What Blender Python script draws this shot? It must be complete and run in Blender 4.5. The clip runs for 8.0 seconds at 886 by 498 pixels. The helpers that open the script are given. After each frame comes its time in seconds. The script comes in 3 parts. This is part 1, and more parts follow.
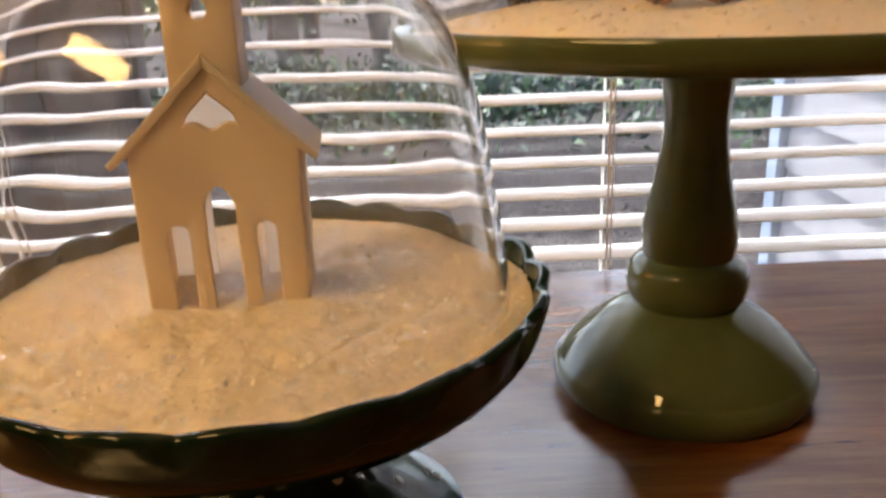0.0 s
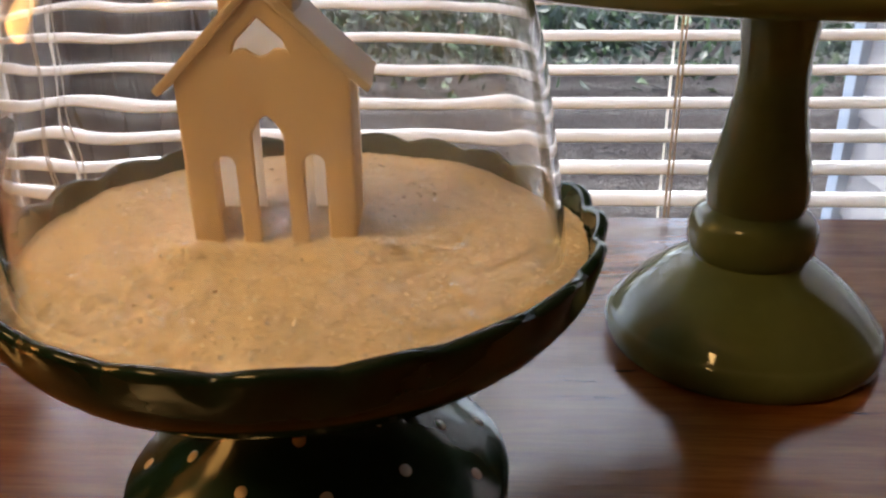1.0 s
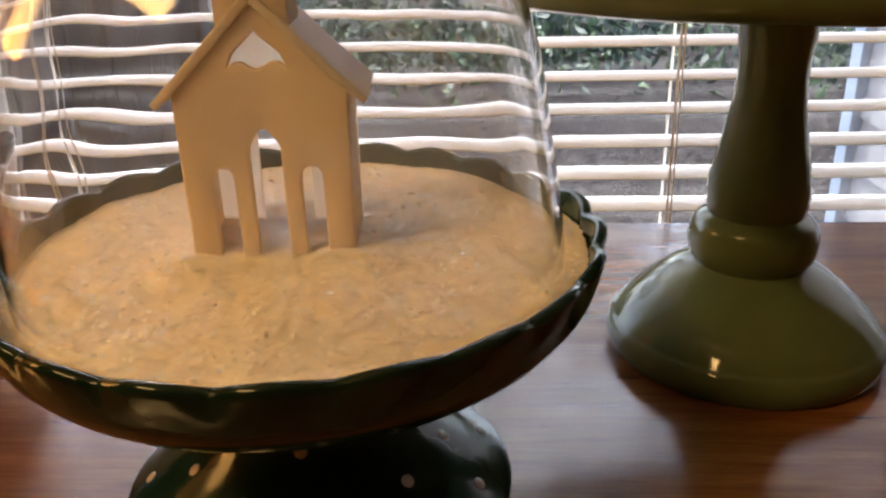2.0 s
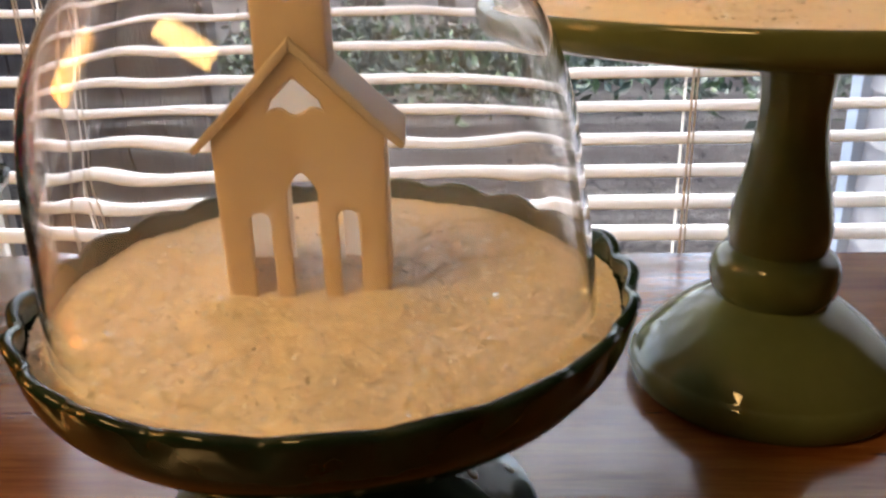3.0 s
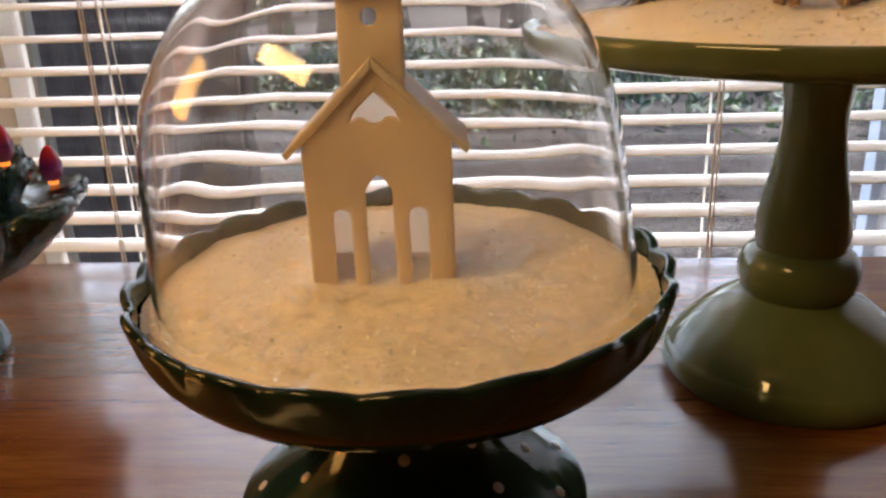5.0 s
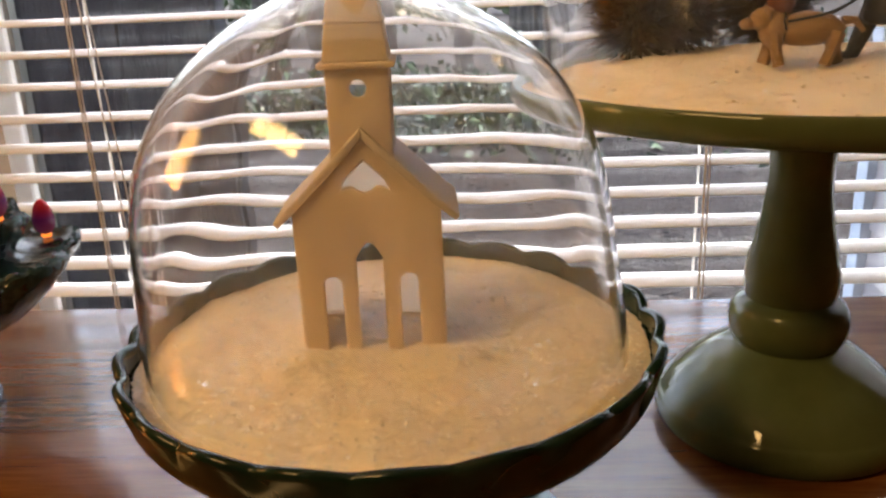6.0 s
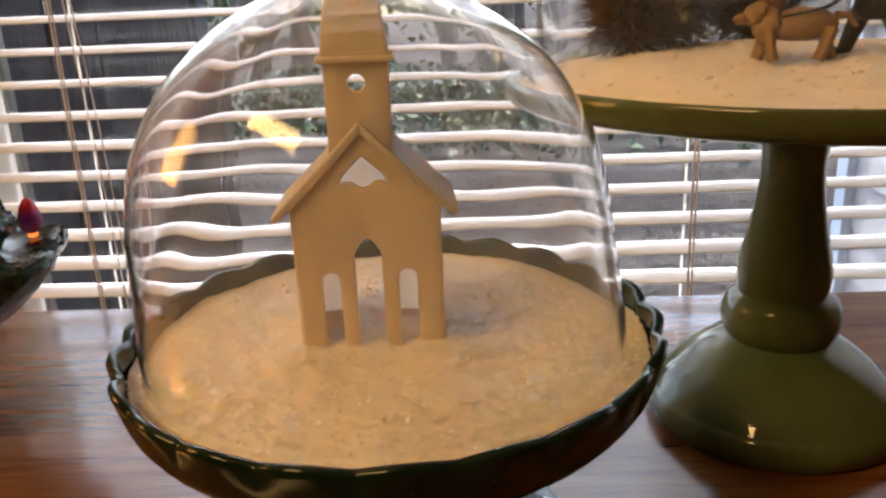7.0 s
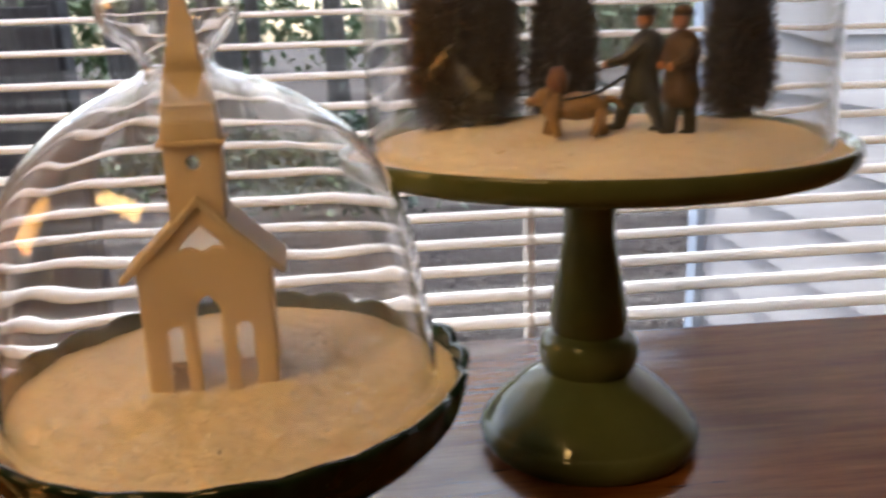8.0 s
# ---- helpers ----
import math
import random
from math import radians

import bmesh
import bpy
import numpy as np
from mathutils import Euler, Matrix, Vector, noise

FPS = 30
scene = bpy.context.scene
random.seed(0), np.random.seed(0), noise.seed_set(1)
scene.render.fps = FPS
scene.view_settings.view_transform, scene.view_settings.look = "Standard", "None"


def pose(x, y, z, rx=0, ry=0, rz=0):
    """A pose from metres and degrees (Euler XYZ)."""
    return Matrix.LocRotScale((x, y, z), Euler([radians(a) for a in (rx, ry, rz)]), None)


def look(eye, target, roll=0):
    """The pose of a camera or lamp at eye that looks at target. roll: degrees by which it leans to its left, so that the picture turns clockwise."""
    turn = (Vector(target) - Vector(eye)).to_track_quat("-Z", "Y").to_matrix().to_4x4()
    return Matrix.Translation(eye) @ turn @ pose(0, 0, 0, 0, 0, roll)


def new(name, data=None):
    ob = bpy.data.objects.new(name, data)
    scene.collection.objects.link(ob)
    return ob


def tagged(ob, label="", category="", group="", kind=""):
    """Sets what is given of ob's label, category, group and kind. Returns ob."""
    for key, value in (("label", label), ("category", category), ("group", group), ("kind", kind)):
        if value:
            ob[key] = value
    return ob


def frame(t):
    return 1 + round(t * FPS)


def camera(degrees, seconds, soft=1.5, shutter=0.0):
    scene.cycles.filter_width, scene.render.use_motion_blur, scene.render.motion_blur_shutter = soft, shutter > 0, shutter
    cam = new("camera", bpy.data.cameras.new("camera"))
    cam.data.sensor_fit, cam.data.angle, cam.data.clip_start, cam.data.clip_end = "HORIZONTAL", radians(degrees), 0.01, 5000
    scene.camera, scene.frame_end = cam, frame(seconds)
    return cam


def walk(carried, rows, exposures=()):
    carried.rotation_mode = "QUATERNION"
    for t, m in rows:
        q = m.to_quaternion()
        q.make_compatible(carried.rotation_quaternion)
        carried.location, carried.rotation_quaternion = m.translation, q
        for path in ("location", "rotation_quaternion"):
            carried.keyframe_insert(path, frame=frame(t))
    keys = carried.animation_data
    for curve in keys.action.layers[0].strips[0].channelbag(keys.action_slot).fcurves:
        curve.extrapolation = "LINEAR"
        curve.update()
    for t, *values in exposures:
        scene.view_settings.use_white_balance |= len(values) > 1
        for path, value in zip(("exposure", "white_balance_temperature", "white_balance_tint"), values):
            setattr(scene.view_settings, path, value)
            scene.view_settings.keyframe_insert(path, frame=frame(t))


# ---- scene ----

# camera and its walk
cam = camera(56.33, 8.0, 2.5, 0.5)
ROWS = [
    (0, (0.0553, -0.2429, 0.1776), (0.0593, 0.0416, 0.0827), -2.05),
    (0.5, (0.0590, -0.2335, 0.1774), (0.0502, 0.0436, 0.0629), -1.63),
    (1, (0.0552, -0.2325, 0.1763), (0.0402, 0.0435, 0.0597), -0.67),
    (1.5, (0.0573, -0.2323, 0.1767), (0.0403, 0.0441, 0.0614), -1.44),
    (3, (0.0469, -0.2314, 0.1841), (0.0307, 0.0480, 0.0760), -1.50),
    (3.5, (0.0386, -0.2366, 0.1990), (0.0135, 0.0462, 0.1019), -2.97),
    (4, (0.0353, -0.2553, 0.1868), (0.0126, 0.0265, 0.0865), -2.29),
    (4.2, (0.0319, -0.2618, 0.1836), (0.0089, 0.0188, 0.0801), -1.89),
    (5.5, (0.0384, -0.2636, 0.1947), (0.0154, 0.0190, 0.0968), -2.39),
    (6, (0.0379, -0.2609, 0.2011), (0.0165, 0.0233, 0.1073), -2.57),
    (6.5, (0.0364, -0.2584, 0.1978), (0.0186, 0.0262, 0.1046), -2.23),
    (7, (0.0325, -0.2603, 0.1992), (0.0176, 0.0243, 0.1054), -2.48),
    (7.5, (0.0431, -0.2815, 0.2087), (0.0414, 0.0071, 0.1267), -2.30),
    (7.8, (0.0510, -0.2958, 0.2078), (0.0618, -0.0061, 0.1305), -2.13),
    (8, (0.0557, -0.3046, 0.2120), (0.0814, -0.0158, 0.1352), -1.91),
]
EXPOSURE = 2.74
walk(cam, [(t, look(eye, aim, roll)) for t, eye, aim, roll in ROWS],
     [(t, EXPOSURE + d) for t, d in ((0, 0.1), (0.5, 0.0), (1, -0.1), (1.5, -0.05), (3, 0.10), (3.5, 0.05), (4, 0.13), (4.2, 0.05), (5.5, 0.0), (6.5, 0.0), (7.5, -0.17), (8, -0.22))])

# world, sun, lamps, exposure
world = bpy.data.worlds.new("sky_world")
scene.world = world
world.use_nodes = True
wn = world.node_tree.nodes
sky = wn.new("ShaderNodeTexSky")
sky.sky_type, sky.sun_disc = "NISHITA", False
sky.sun_elevation, sky.sun_rotation = radians(61.8), radians(-17.8)
sky.dust_density = 3.0
world.node_tree.links.new(sky.outputs[0], wn["Background"].inputs[0])
wn["Background"].inputs[1].default_value = 0.15

sun_data = bpy.data.lights.new("sun", "SUN")
sun_data.energy, sun_data.angle, sun_data.color = 1.85, radians(4), (0.93, 0.96, 1.0)
sun = new("sun", sun_data)
sun.matrix_world = look((-0.9, 2.8, 5.5), (0, 0, 0))

# the warm light of the room, from a fixture on the near side
room_data = bpy.data.lights.new("room_light", "AREA")
room_data.shape, room_data.size, room_data.size_y = "RECTANGLE", 0.8, 0.22
room_data.energy, room_data.color = 1.72, (1.0, 0.59, 0.205)
room_light = new("room_light", room_data)
room_light.matrix_world = look((-0.95, -0.80, 1.42), (0.05, 0.0, 0.1))


# materials
class Mat:
    """A short way to write a node material."""
    def __init__(self, name, colour, rough=0.5, **kw):
        self.m = bpy.data.materials.new(name)
        self.m.use_nodes = True
        self.nt = self.m.node_tree
        self.b = self.nt.nodes["Principled BSDF"]
        self.set("Base Color", (*colour, 1)), self.set("Roughness", rough)
        for k, val in kw.items():
            self.set(k.replace("_", " "), val)
        self.tc = self.nt.nodes.new("ShaderNodeTexCoord")

    def set(self, k, val):
        self.b.inputs[k].default_value = val

    def node(self, kind, **kw):
        n = self.nt.nodes.new("ShaderNode" + kind)
        for k, val in kw.items():
            n.inputs[k.replace("_", " ")].default_value = val
        return n

    def link(self, a, b):
        self.nt.links.new(a, b)

    def noise(self, scale, detail=4, rough=0.55, stretch=None, dist=0.0):
        n = self.node("TexNoise", Scale=scale, Detail=detail, Roughness=rough, Distortion=dist)
        if stretch:
            mp = self.node("Mapping")
            mp.inputs["Scale"].default_value = stretch
            self.link(self.tc.outputs["Object"], mp.inputs[0])
            self.link(mp.outputs[0], n.inputs["Vector"])
        else:
            self.link(self.tc.outputs["Object"], n.inputs["Vector"])
        return n.outputs["Fac"]

    def ramp(self, fac, stops):
        r = self.node("ValToRGB")
        e = r.color_ramp.elements
        while len(e) < len(stops):
            e.new(0.5)
        for el, (p, c) in zip(e, stops):
            el.position, el.color = p, (*c, 1)
        self.link(fac, r.inputs[0])
        return r.outputs[0]

    def colour(self, out):
        self.link(out, self.b.inputs["Base Color"])
        return self

    def mult(self, a, b, fac=1.0):
        x = self.node("Mix")
        x.data_type, x.blend_type = "RGBA", "MULTIPLY"
        x.inputs[0].default_value = fac
        self.link(a, x.inputs[6])
        self.link(b, x.inputs[7])
        return x.outputs[2]

    def rough(self, fac, lo, hi):
        r = self.node("MapRange", To_Min=lo, To_Max=hi)
        r.inputs[1].default_value, r.inputs[2].default_value = 0.3, 0.7
        self.link(fac, r.inputs[0])
        self.link(r.outputs[0], self.b.inputs["Roughness"])
        return self

    def bump(self, fac, strength, distance):
        n = self.node("Bump", Strength=strength, Distance=distance)
        self.link(fac, n.inputs["Height"])
        prev = self.b.inputs["Normal"].links
        if prev:
            self.link(prev[0].from_socket, n.inputs["Normal"])
        self.link(n.outputs[0], self.b.inputs["Normal"])
        return self


def wood():
    m = Mat("varnished_wood", (0.3, 0.13, 0.05), 0.2)
    grain = m.noise(9, 8, 0.62, (0.7, 9, 9), 0.6)
    fine = m.noise(60, 6, 0.7, (0.6, 14, 14))
    blot = m.noise(5, 4, 0.6, (0.6, 1.5, 1))
    pits = m.noise(34, 3, 0.5, (0.35, 3.2, 1))
    c = m.ramp(grain, [(0.28, (0.17, 0.058, 0.016)), (0.5, (0.27, 0.106, 0.031)), (0.72, (0.36, 0.150, 0.048))])
    c = m.mult(c, m.ramp(fine, [(0.3, (0.62, 0.55, 0.5)), (0.6, (1, 1, 1))]))
    c = m.mult(c, m.ramp(blot, [(0.3, (0.7, 0.65, 0.62)), (0.65, (1, 1, 1))]))
    c = m.mult(c, m.ramp(pits, [(0.255, (0.12, 0.10, 0.09)), (0.30, (1, 1, 1))]))
    m.colour(c).rough(m.noise(26, 6, 0.7, (0.7, 2, 1)), 0.10, 0.24)
    m.set("Coat IOR", 1.7), m.set("Coat Roughness", 0.13)
    # window sheen put into the material: coat and specular fade towards +x
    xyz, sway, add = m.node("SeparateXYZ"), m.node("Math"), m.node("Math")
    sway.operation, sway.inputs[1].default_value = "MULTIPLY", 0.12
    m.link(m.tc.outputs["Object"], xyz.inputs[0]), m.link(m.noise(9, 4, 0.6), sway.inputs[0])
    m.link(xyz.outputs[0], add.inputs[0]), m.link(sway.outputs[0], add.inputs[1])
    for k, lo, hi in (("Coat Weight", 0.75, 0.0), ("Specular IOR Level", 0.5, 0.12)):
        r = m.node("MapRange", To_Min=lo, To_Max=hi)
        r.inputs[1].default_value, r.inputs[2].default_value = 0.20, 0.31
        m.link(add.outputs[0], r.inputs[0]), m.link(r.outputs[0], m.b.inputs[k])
    m.bump(pits, 0.25, 0.0012).bump(m.noise(240, 3, 0.6, (0.35, 1.2, 1)), 0.14, 0.0006).bump(m.noise(24, 3, 0.5, (0.4, 1.3, 1)), 0.22, 0.0016)
    return m.m


def ceramic(name, c1, c2, rough=0.1, scale=60, coat=0.2, gloss=0.5):
    m = Mat(name, c1, rough)
    m.colour(m.ramp(m.noise(scale, 4, 0.6), [(0.35, c1), (0.68, c2)])).rough(m.noise(40, 3), rough * 0.7, rough * 1.6)
    m.bump(m.noise(90, 2, 0.5), 0.12, 0.001)
    m.set("Coat Weight", coat), m.set("Coat Roughness", 0.08), m.set("Specular IOR Level", gloss)
    return m.m


def simple(name, c1, c2, rough, scale, bump=0.0, dist=0.001, stretch=None, **kw):
    m = Mat(name, c1, rough, **kw)
    m.colour(m.ramp(m.noise(scale, 6, 0.65, stretch), [(0.32, c1), (0.68, c2)])).rough(m.noise(scale * 2.3, 3), rough * 0.8, min(1, rough * 1.2))
    if bump:
        m.bump(m.noise(scale * 3, 5, 0.6, stretch), bump, dist)
    return m.m


def porcelain(name, c1, c2, rough, scale, bump, dist, through_colour=(0.95, 0.80, 0.62), share=0.45):
    """A thin stuff that lets some light through."""
    m = simple(name, c1, c2, rough, scale, bump, dist)
    nt = m.node_tree
    tr, mx = nt.nodes.new("ShaderNodeBsdfTranslucent"), nt.nodes.new("ShaderNodeMixShader")
    tr.inputs["Color"].default_value = (*through_colour, 1)
    mx.inputs[0].default_value = share
    nt.links.new(nt.nodes["Principled BSDF"].outputs[0], mx.inputs[1])
    nt.links.new(tr.outputs[0], mx.inputs[2])
    nt.links.new(mx.outputs[0], nt.nodes["Material Output"].inputs[0])
    return m


def glass(name, low, high):
    """Clear glass with faint wiped streaks and snow dust clinging between the heights low and high."""
    m = Mat(name, (1, 1, 1), 0.0, Transmission_Weight=1.0, IOR=1.46)
    dust = m.node("BsdfDiffuse", Color=(0.86, 0.83, 0.80, 1))
    haze = m.node("BsdfTranslucent", Color=(0.86, 0.84, 0.82, 1))
    film, mix = m.node("MixShader"), m.node("MixShader")
    film.inputs[0].default_value = 0.5
    m.link(dust.outputs[0], film.inputs[1]), m.link(haze.outputs[0], film.inputs[2])
    xyz = m.node("SeparateXYZ")
    m.link(m.tc.outputs["Object"], xyz.inputs[0])
    drift = m.node("MapRange", To_Min=0.035, To_Max=0.0)
    drift.inputs[1].default_value, drift.inputs[2].default_value = low, high
    m.link(xyz.outputs[2], drift.inputs[0])
    grit = m.node("MapRange", To_Min=0.25, To_Max=1.3)
    grit.inputs[1].default_value, grit.inputs[2].default_value = 0.35, 0.65
    m.link(m.noise(420, 4, 0.7), grit.inputs[0])
    streak = m.node("MapRange", To_Min=0.002, To_Max=0.035)
    streak.inputs[1].default_value, streak.inputs[2].default_value = 0.36, 0.7
    m.link(m.noise(70, 5, 0.65, (1.0, 1.0, 0.12), 0.4), streak.inputs[0])
    both, total = m.node("Math"), m.node("Math")
    both.operation, total.operation = "MULTIPLY", "ADD"
    m.link(drift.outputs[0], both.inputs[0]), m.link(grit.outputs[0], both.inputs[1])
    m.link(both.outputs[0], total.inputs[0]), m.link(streak.outputs[0], total.inputs[1])
    m.link(total.outputs[0], mix.inputs[0])
    m.link(m.b.outputs[0], mix.inputs[1]), m.link(film.outputs[0], mix.inputs[2])
    m.link(mix.outputs[0], m.nt.nodes["Material Output"].inputs[0])
    return m.m


def pane_glass():
    m = bpy.data.materials.new("window_pane_glass")
    m.use_nodes = True
    nt = m.node_tree
    nt.nodes.remove(nt.nodes["Principled BSDF"])
    tr, gl, di = (nt.nodes.new("ShaderNodeBsdf" + k) for k in ("Transparent", "Glossy", "Diffuse"))
    mx, mx2 = nt.nodes.new("ShaderNodeMixShader"), nt.nodes.new("ShaderNodeMixShader")
    mx.inputs[0].default_value = 0.018
    gl.inputs["Roughness"].default_value = 0.02
    di.inputs["Color"].default_value = (0.8, 0.82, 0.85, 1)
    tc, no, ra = nt.nodes.new("ShaderNodeTexCoord"), nt.nodes.new("ShaderNodeTexNoise"), nt.nodes.new("ShaderNodeMapRange")
    mp = nt.nodes.new("ShaderNodeMapping")
    mp.inputs["Scale"].default_value = (1, 1, 0.25)
    no.inputs["Scale"].default_value, no.inputs["Detail"].default_value = 60, 6
    ra.inputs[1].default_value, ra.inputs[2].default_value, ra.inputs[3].default_value, ra.inputs[4].default_value = 0.45, 0.8, 0.004, 0.05
    L = nt.links.new
    L(tc.outputs["Object"], mp.inputs[0]), L(mp.outputs[0], no.inputs["Vector"]), L(no.outputs["Fac"], ra.inputs[0])
    L(tr.outputs[0], mx.inputs[1]), L(gl.outputs[0], mx.inputs[2])
    L(ra.outputs[0], mx2.inputs[0]), L(mx.outputs[0], mx2.inputs[1]), L(di.outputs[0], mx2.inputs[2])
    L(mx2.outputs[0], nt.nodes["Material Output"].inputs[0])
    return m


def glow(name, colour, strength):
    m = Mat(name, colour, 0.3)
    m.set("Emission Color", (*colour, 1)), m.set("Emission Strength", strength)
    return m.m


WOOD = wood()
DARK = ceramic("dark_green_glaze", (0.007, 0.022, 0.016), (0.014, 0.038, 0.028), 0.10, 45, 0.0, 0.38)
JADE = ceramic("olive_green_glaze", (0.100, 0.126, 0.056), (0.124, 0.154, 0.070), 0.06, 30, 0.0)
TREE_GLAZE = ceramic("crackled_green_glaze", (0.006, 0.022, 0.018), (0.035, 0.075, 0.065), 0.14, 140)
DOT = simple("cream_glaze_dot", (0.6, 0.5, 0.4), (0.7, 0.6, 0.5), 0.15, 300)
SNOW = simple("snow_flake_grains", (0.83, 0.73, 0.63), (0.89, 0.80, 0.70), 0.6, 900, 0.25, 0.0004, Subsurface_Weight=0.75, Subsurface_Scale=0.005, Subsurface_Radius=(1.0, 0.85, 0.7))
FLAKE = porcelain("pale_snow_flake", (0.92, 0.84, 0.75), (0.97, 0.91, 0.83), 0.28, 300, 0, 0, (0.97, 0.92, 0.86), 0.06)
GLINT = simple("glassy_snow_flake", (0.90, 0.88, 0.84), (0.96, 0.95, 0.93), 0.05, 300, IOR=2.5)
BISQUE = porcelain("unglazed_white_porcelain", (0.79, 0.69, 0.58), (0.85, 0.76, 0.65), 0.55, 260, 0.25, 0.0006, share=0.38)
THIN = porcelain("thin_white_porcelain", (0.80, 0.73, 0.66), (0.86, 0.80, 0.73), 0.55, 260, 0.25, 0.0006, (0.98, 0.93, 0.85), 0.88)
GLITTER = porcelain("glittered_porcelain", (0.80, 0.74, 0.68), (0.88, 0.83, 0.78), 0.42, 1400, 0.8, 0.0008, share=0.32)
GLASS = glass("clear_blown_glass", 0.0, 0.010)
COVER_GLASS = glass("clear_cover_glass", 0.158, 0.175)
SLAT = porcelain("white_vinyl", (0.82, 0.81, 0.79), (0.86, 0.85, 0.83), 0.4, 20, 0.05, 0.0005, (0.95, 0.93, 0.88), 0.17)
CORD = simple("white_cord", (0.72, 0.68, 0.62), (0.8, 0.76, 0.7), 0.8, 400, 0.5, 0.0005)
FRAME = simple("white_frame_paint", (0.74, 0.72, 0.69), (0.82, 0.80, 0.77), 0.45, 30, 0.15, 0.001)
WALL = simple("tan_wall_paint", (0.30, 0.21, 0.13), (0.35, 0.245, 0.155), 0.8, 14, 0.2, 0.001)
CEIL = simple("ceiling_paint", (0.72, 0.68, 0.62), (0.78, 0.74, 0.68), 0.9, 20, 0.2, 0.001)
FLOOR = simple("dark_floor", (0.14, 0.08, 0.045), (0.2, 0.12, 0.07), 0.45, 8)
PANE = pane_glass()
SIDING = simple("white_siding", (0.26, 0.256, 0.262), (0.31, 0.306, 0.312), 0.6, 12, 0.1, 0.002)
TRIM = simple("blue_white_trim", (0.27, 0.33, 0.41), (0.32, 0.38, 0.46), 0.5, 12)
LEAFLITTER = simple("leaf_litter", (0.020, 0.017, 0.016), (0.038, 0.032, 0.030), 0.9, 14, 1.0, 0.03, Specular_IOR_Level=0.08)
BARK = simple("dark_weathered_wood", (0.010, 0.010, 0.011), (0.040, 0.038, 0.040), 0.95, 12, 1.0, 0.02, (3.0, 3.0, 0.35))
BARK2 = simple("brown_bark", (0.035, 0.026, 0.02), (0.1, 0.075, 0.055), 0.95, 9, 1.0, 0.02, (2.5, 2.5, 0.3))
BRISTLE = simple("dark_green_bristle", (0.006, 0.007, 0.006), (0.034, 0.030, 0.022), 0.6, 900)
BROWN_BRISTLE = simple("brown_bristle", (0.03, 0.018, 0.010), (0.11, 0.068, 0.038), 0.6, 600)
WIRE = Mat("steel_wire", (0.35, 0.33, 0.3), 0.35, Metallic=1.0).m
BULB = Mat("red_violet_bulb_plastic", (0.75, 0.02, 0.06), 0.12, Transmission_Weight=0.25)
_g = BULB.node("SeparateXYZ")
BULB.link(BULB.tc.outputs["Generated"], _g.inputs[0])
BULB.colour(BULB.ramp(_g.outputs[2], [(0.1, (0.55, 0.10, 0.25)), (0.45, (0.28, 0.03, 0.22)), (0.75, (0.75, 0.02, 0.05))]))
BULB = BULB.m
EMBER = glow("lit_bulb_base", (1.0, 0.22, 0.03), 0.25)
SHADE = glow("lit_amber_shade", (1.0, 0.50, 0.13), 1.1)
FUR = simple("tan_paint", (0.20, 0.12, 0.05), (0.30, 0.19, 0.09), 0.6, 300, 0.4, 0.001)
COAT = simple("dark_blue_paint", (0.012, 0.015, 0.018), (0.03, 0.035, 0.035), 0.45, 300)
RUST = simple("red_brown_paint", (0.10, 0.036, 0.018), (0.16, 0.06, 0.03), 0.5, 300)
TWEED = simple("dark_brown_paint", (0.040, 0.022, 0.013), (0.075, 0.042, 0.024), 0.6, 300)
FLESH = simple("flesh_paint", (0.36, 0.16, 0.085), (0.42, 0.20, 0.11), 0.5, 300)


# mesh helpers
def link_mesh(name, bm, material, parent=None, label="", smooth=False):
    me = bpy.data.meshes.new(name)
    bm.normal_update()
    bm.to_mesh(me)
    bm.free()
    for m in (material if isinstance(material, (list, tuple)) else [material]):
        me.materials.append(m)
    if smooth:
        me.polygons.foreach_set("use_smooth", [True] * len(me.polygons))
        me.set_sharp_from_angle(angle=radians(40))
    ob = new(name, me)
    if parent:
        ob.parent = parent
    if label:
        ob["label"] = label
    return ob


def part(name, bm, material, parent, label="", smooth=False):
    return link_mesh(name, bm, material, parent, label, smooth)


def thing(name, m, label, category, group="", kind=""):
    ob = new(name)
    ob.matrix_basis = m
    return tagged(ob, label, category, group, kind)


def box(bm, x0, x1, y0, y1, z0, z1, bevel=0.0):
    r = bmesh.ops.create_cube(bm, size=1, matrix=Matrix.Translation(((x0 + x1) / 2, (y0 + y1) / 2, (z0 + z1) / 2)) @ Matrix.Diagonal((x1 - x0, y1 - y0, z1 - z0, 1)))
    if bevel:
        es = {e for v in r["verts"] for e in v.link_edges}
        bmesh.ops.bevel(bm, geom=list(es), offset=bevel, segments=2, affect="EDGES", profile=0.6)
    return bm


def boxed(*a, **k):
    return box(bmesh.new(), *a, **k)


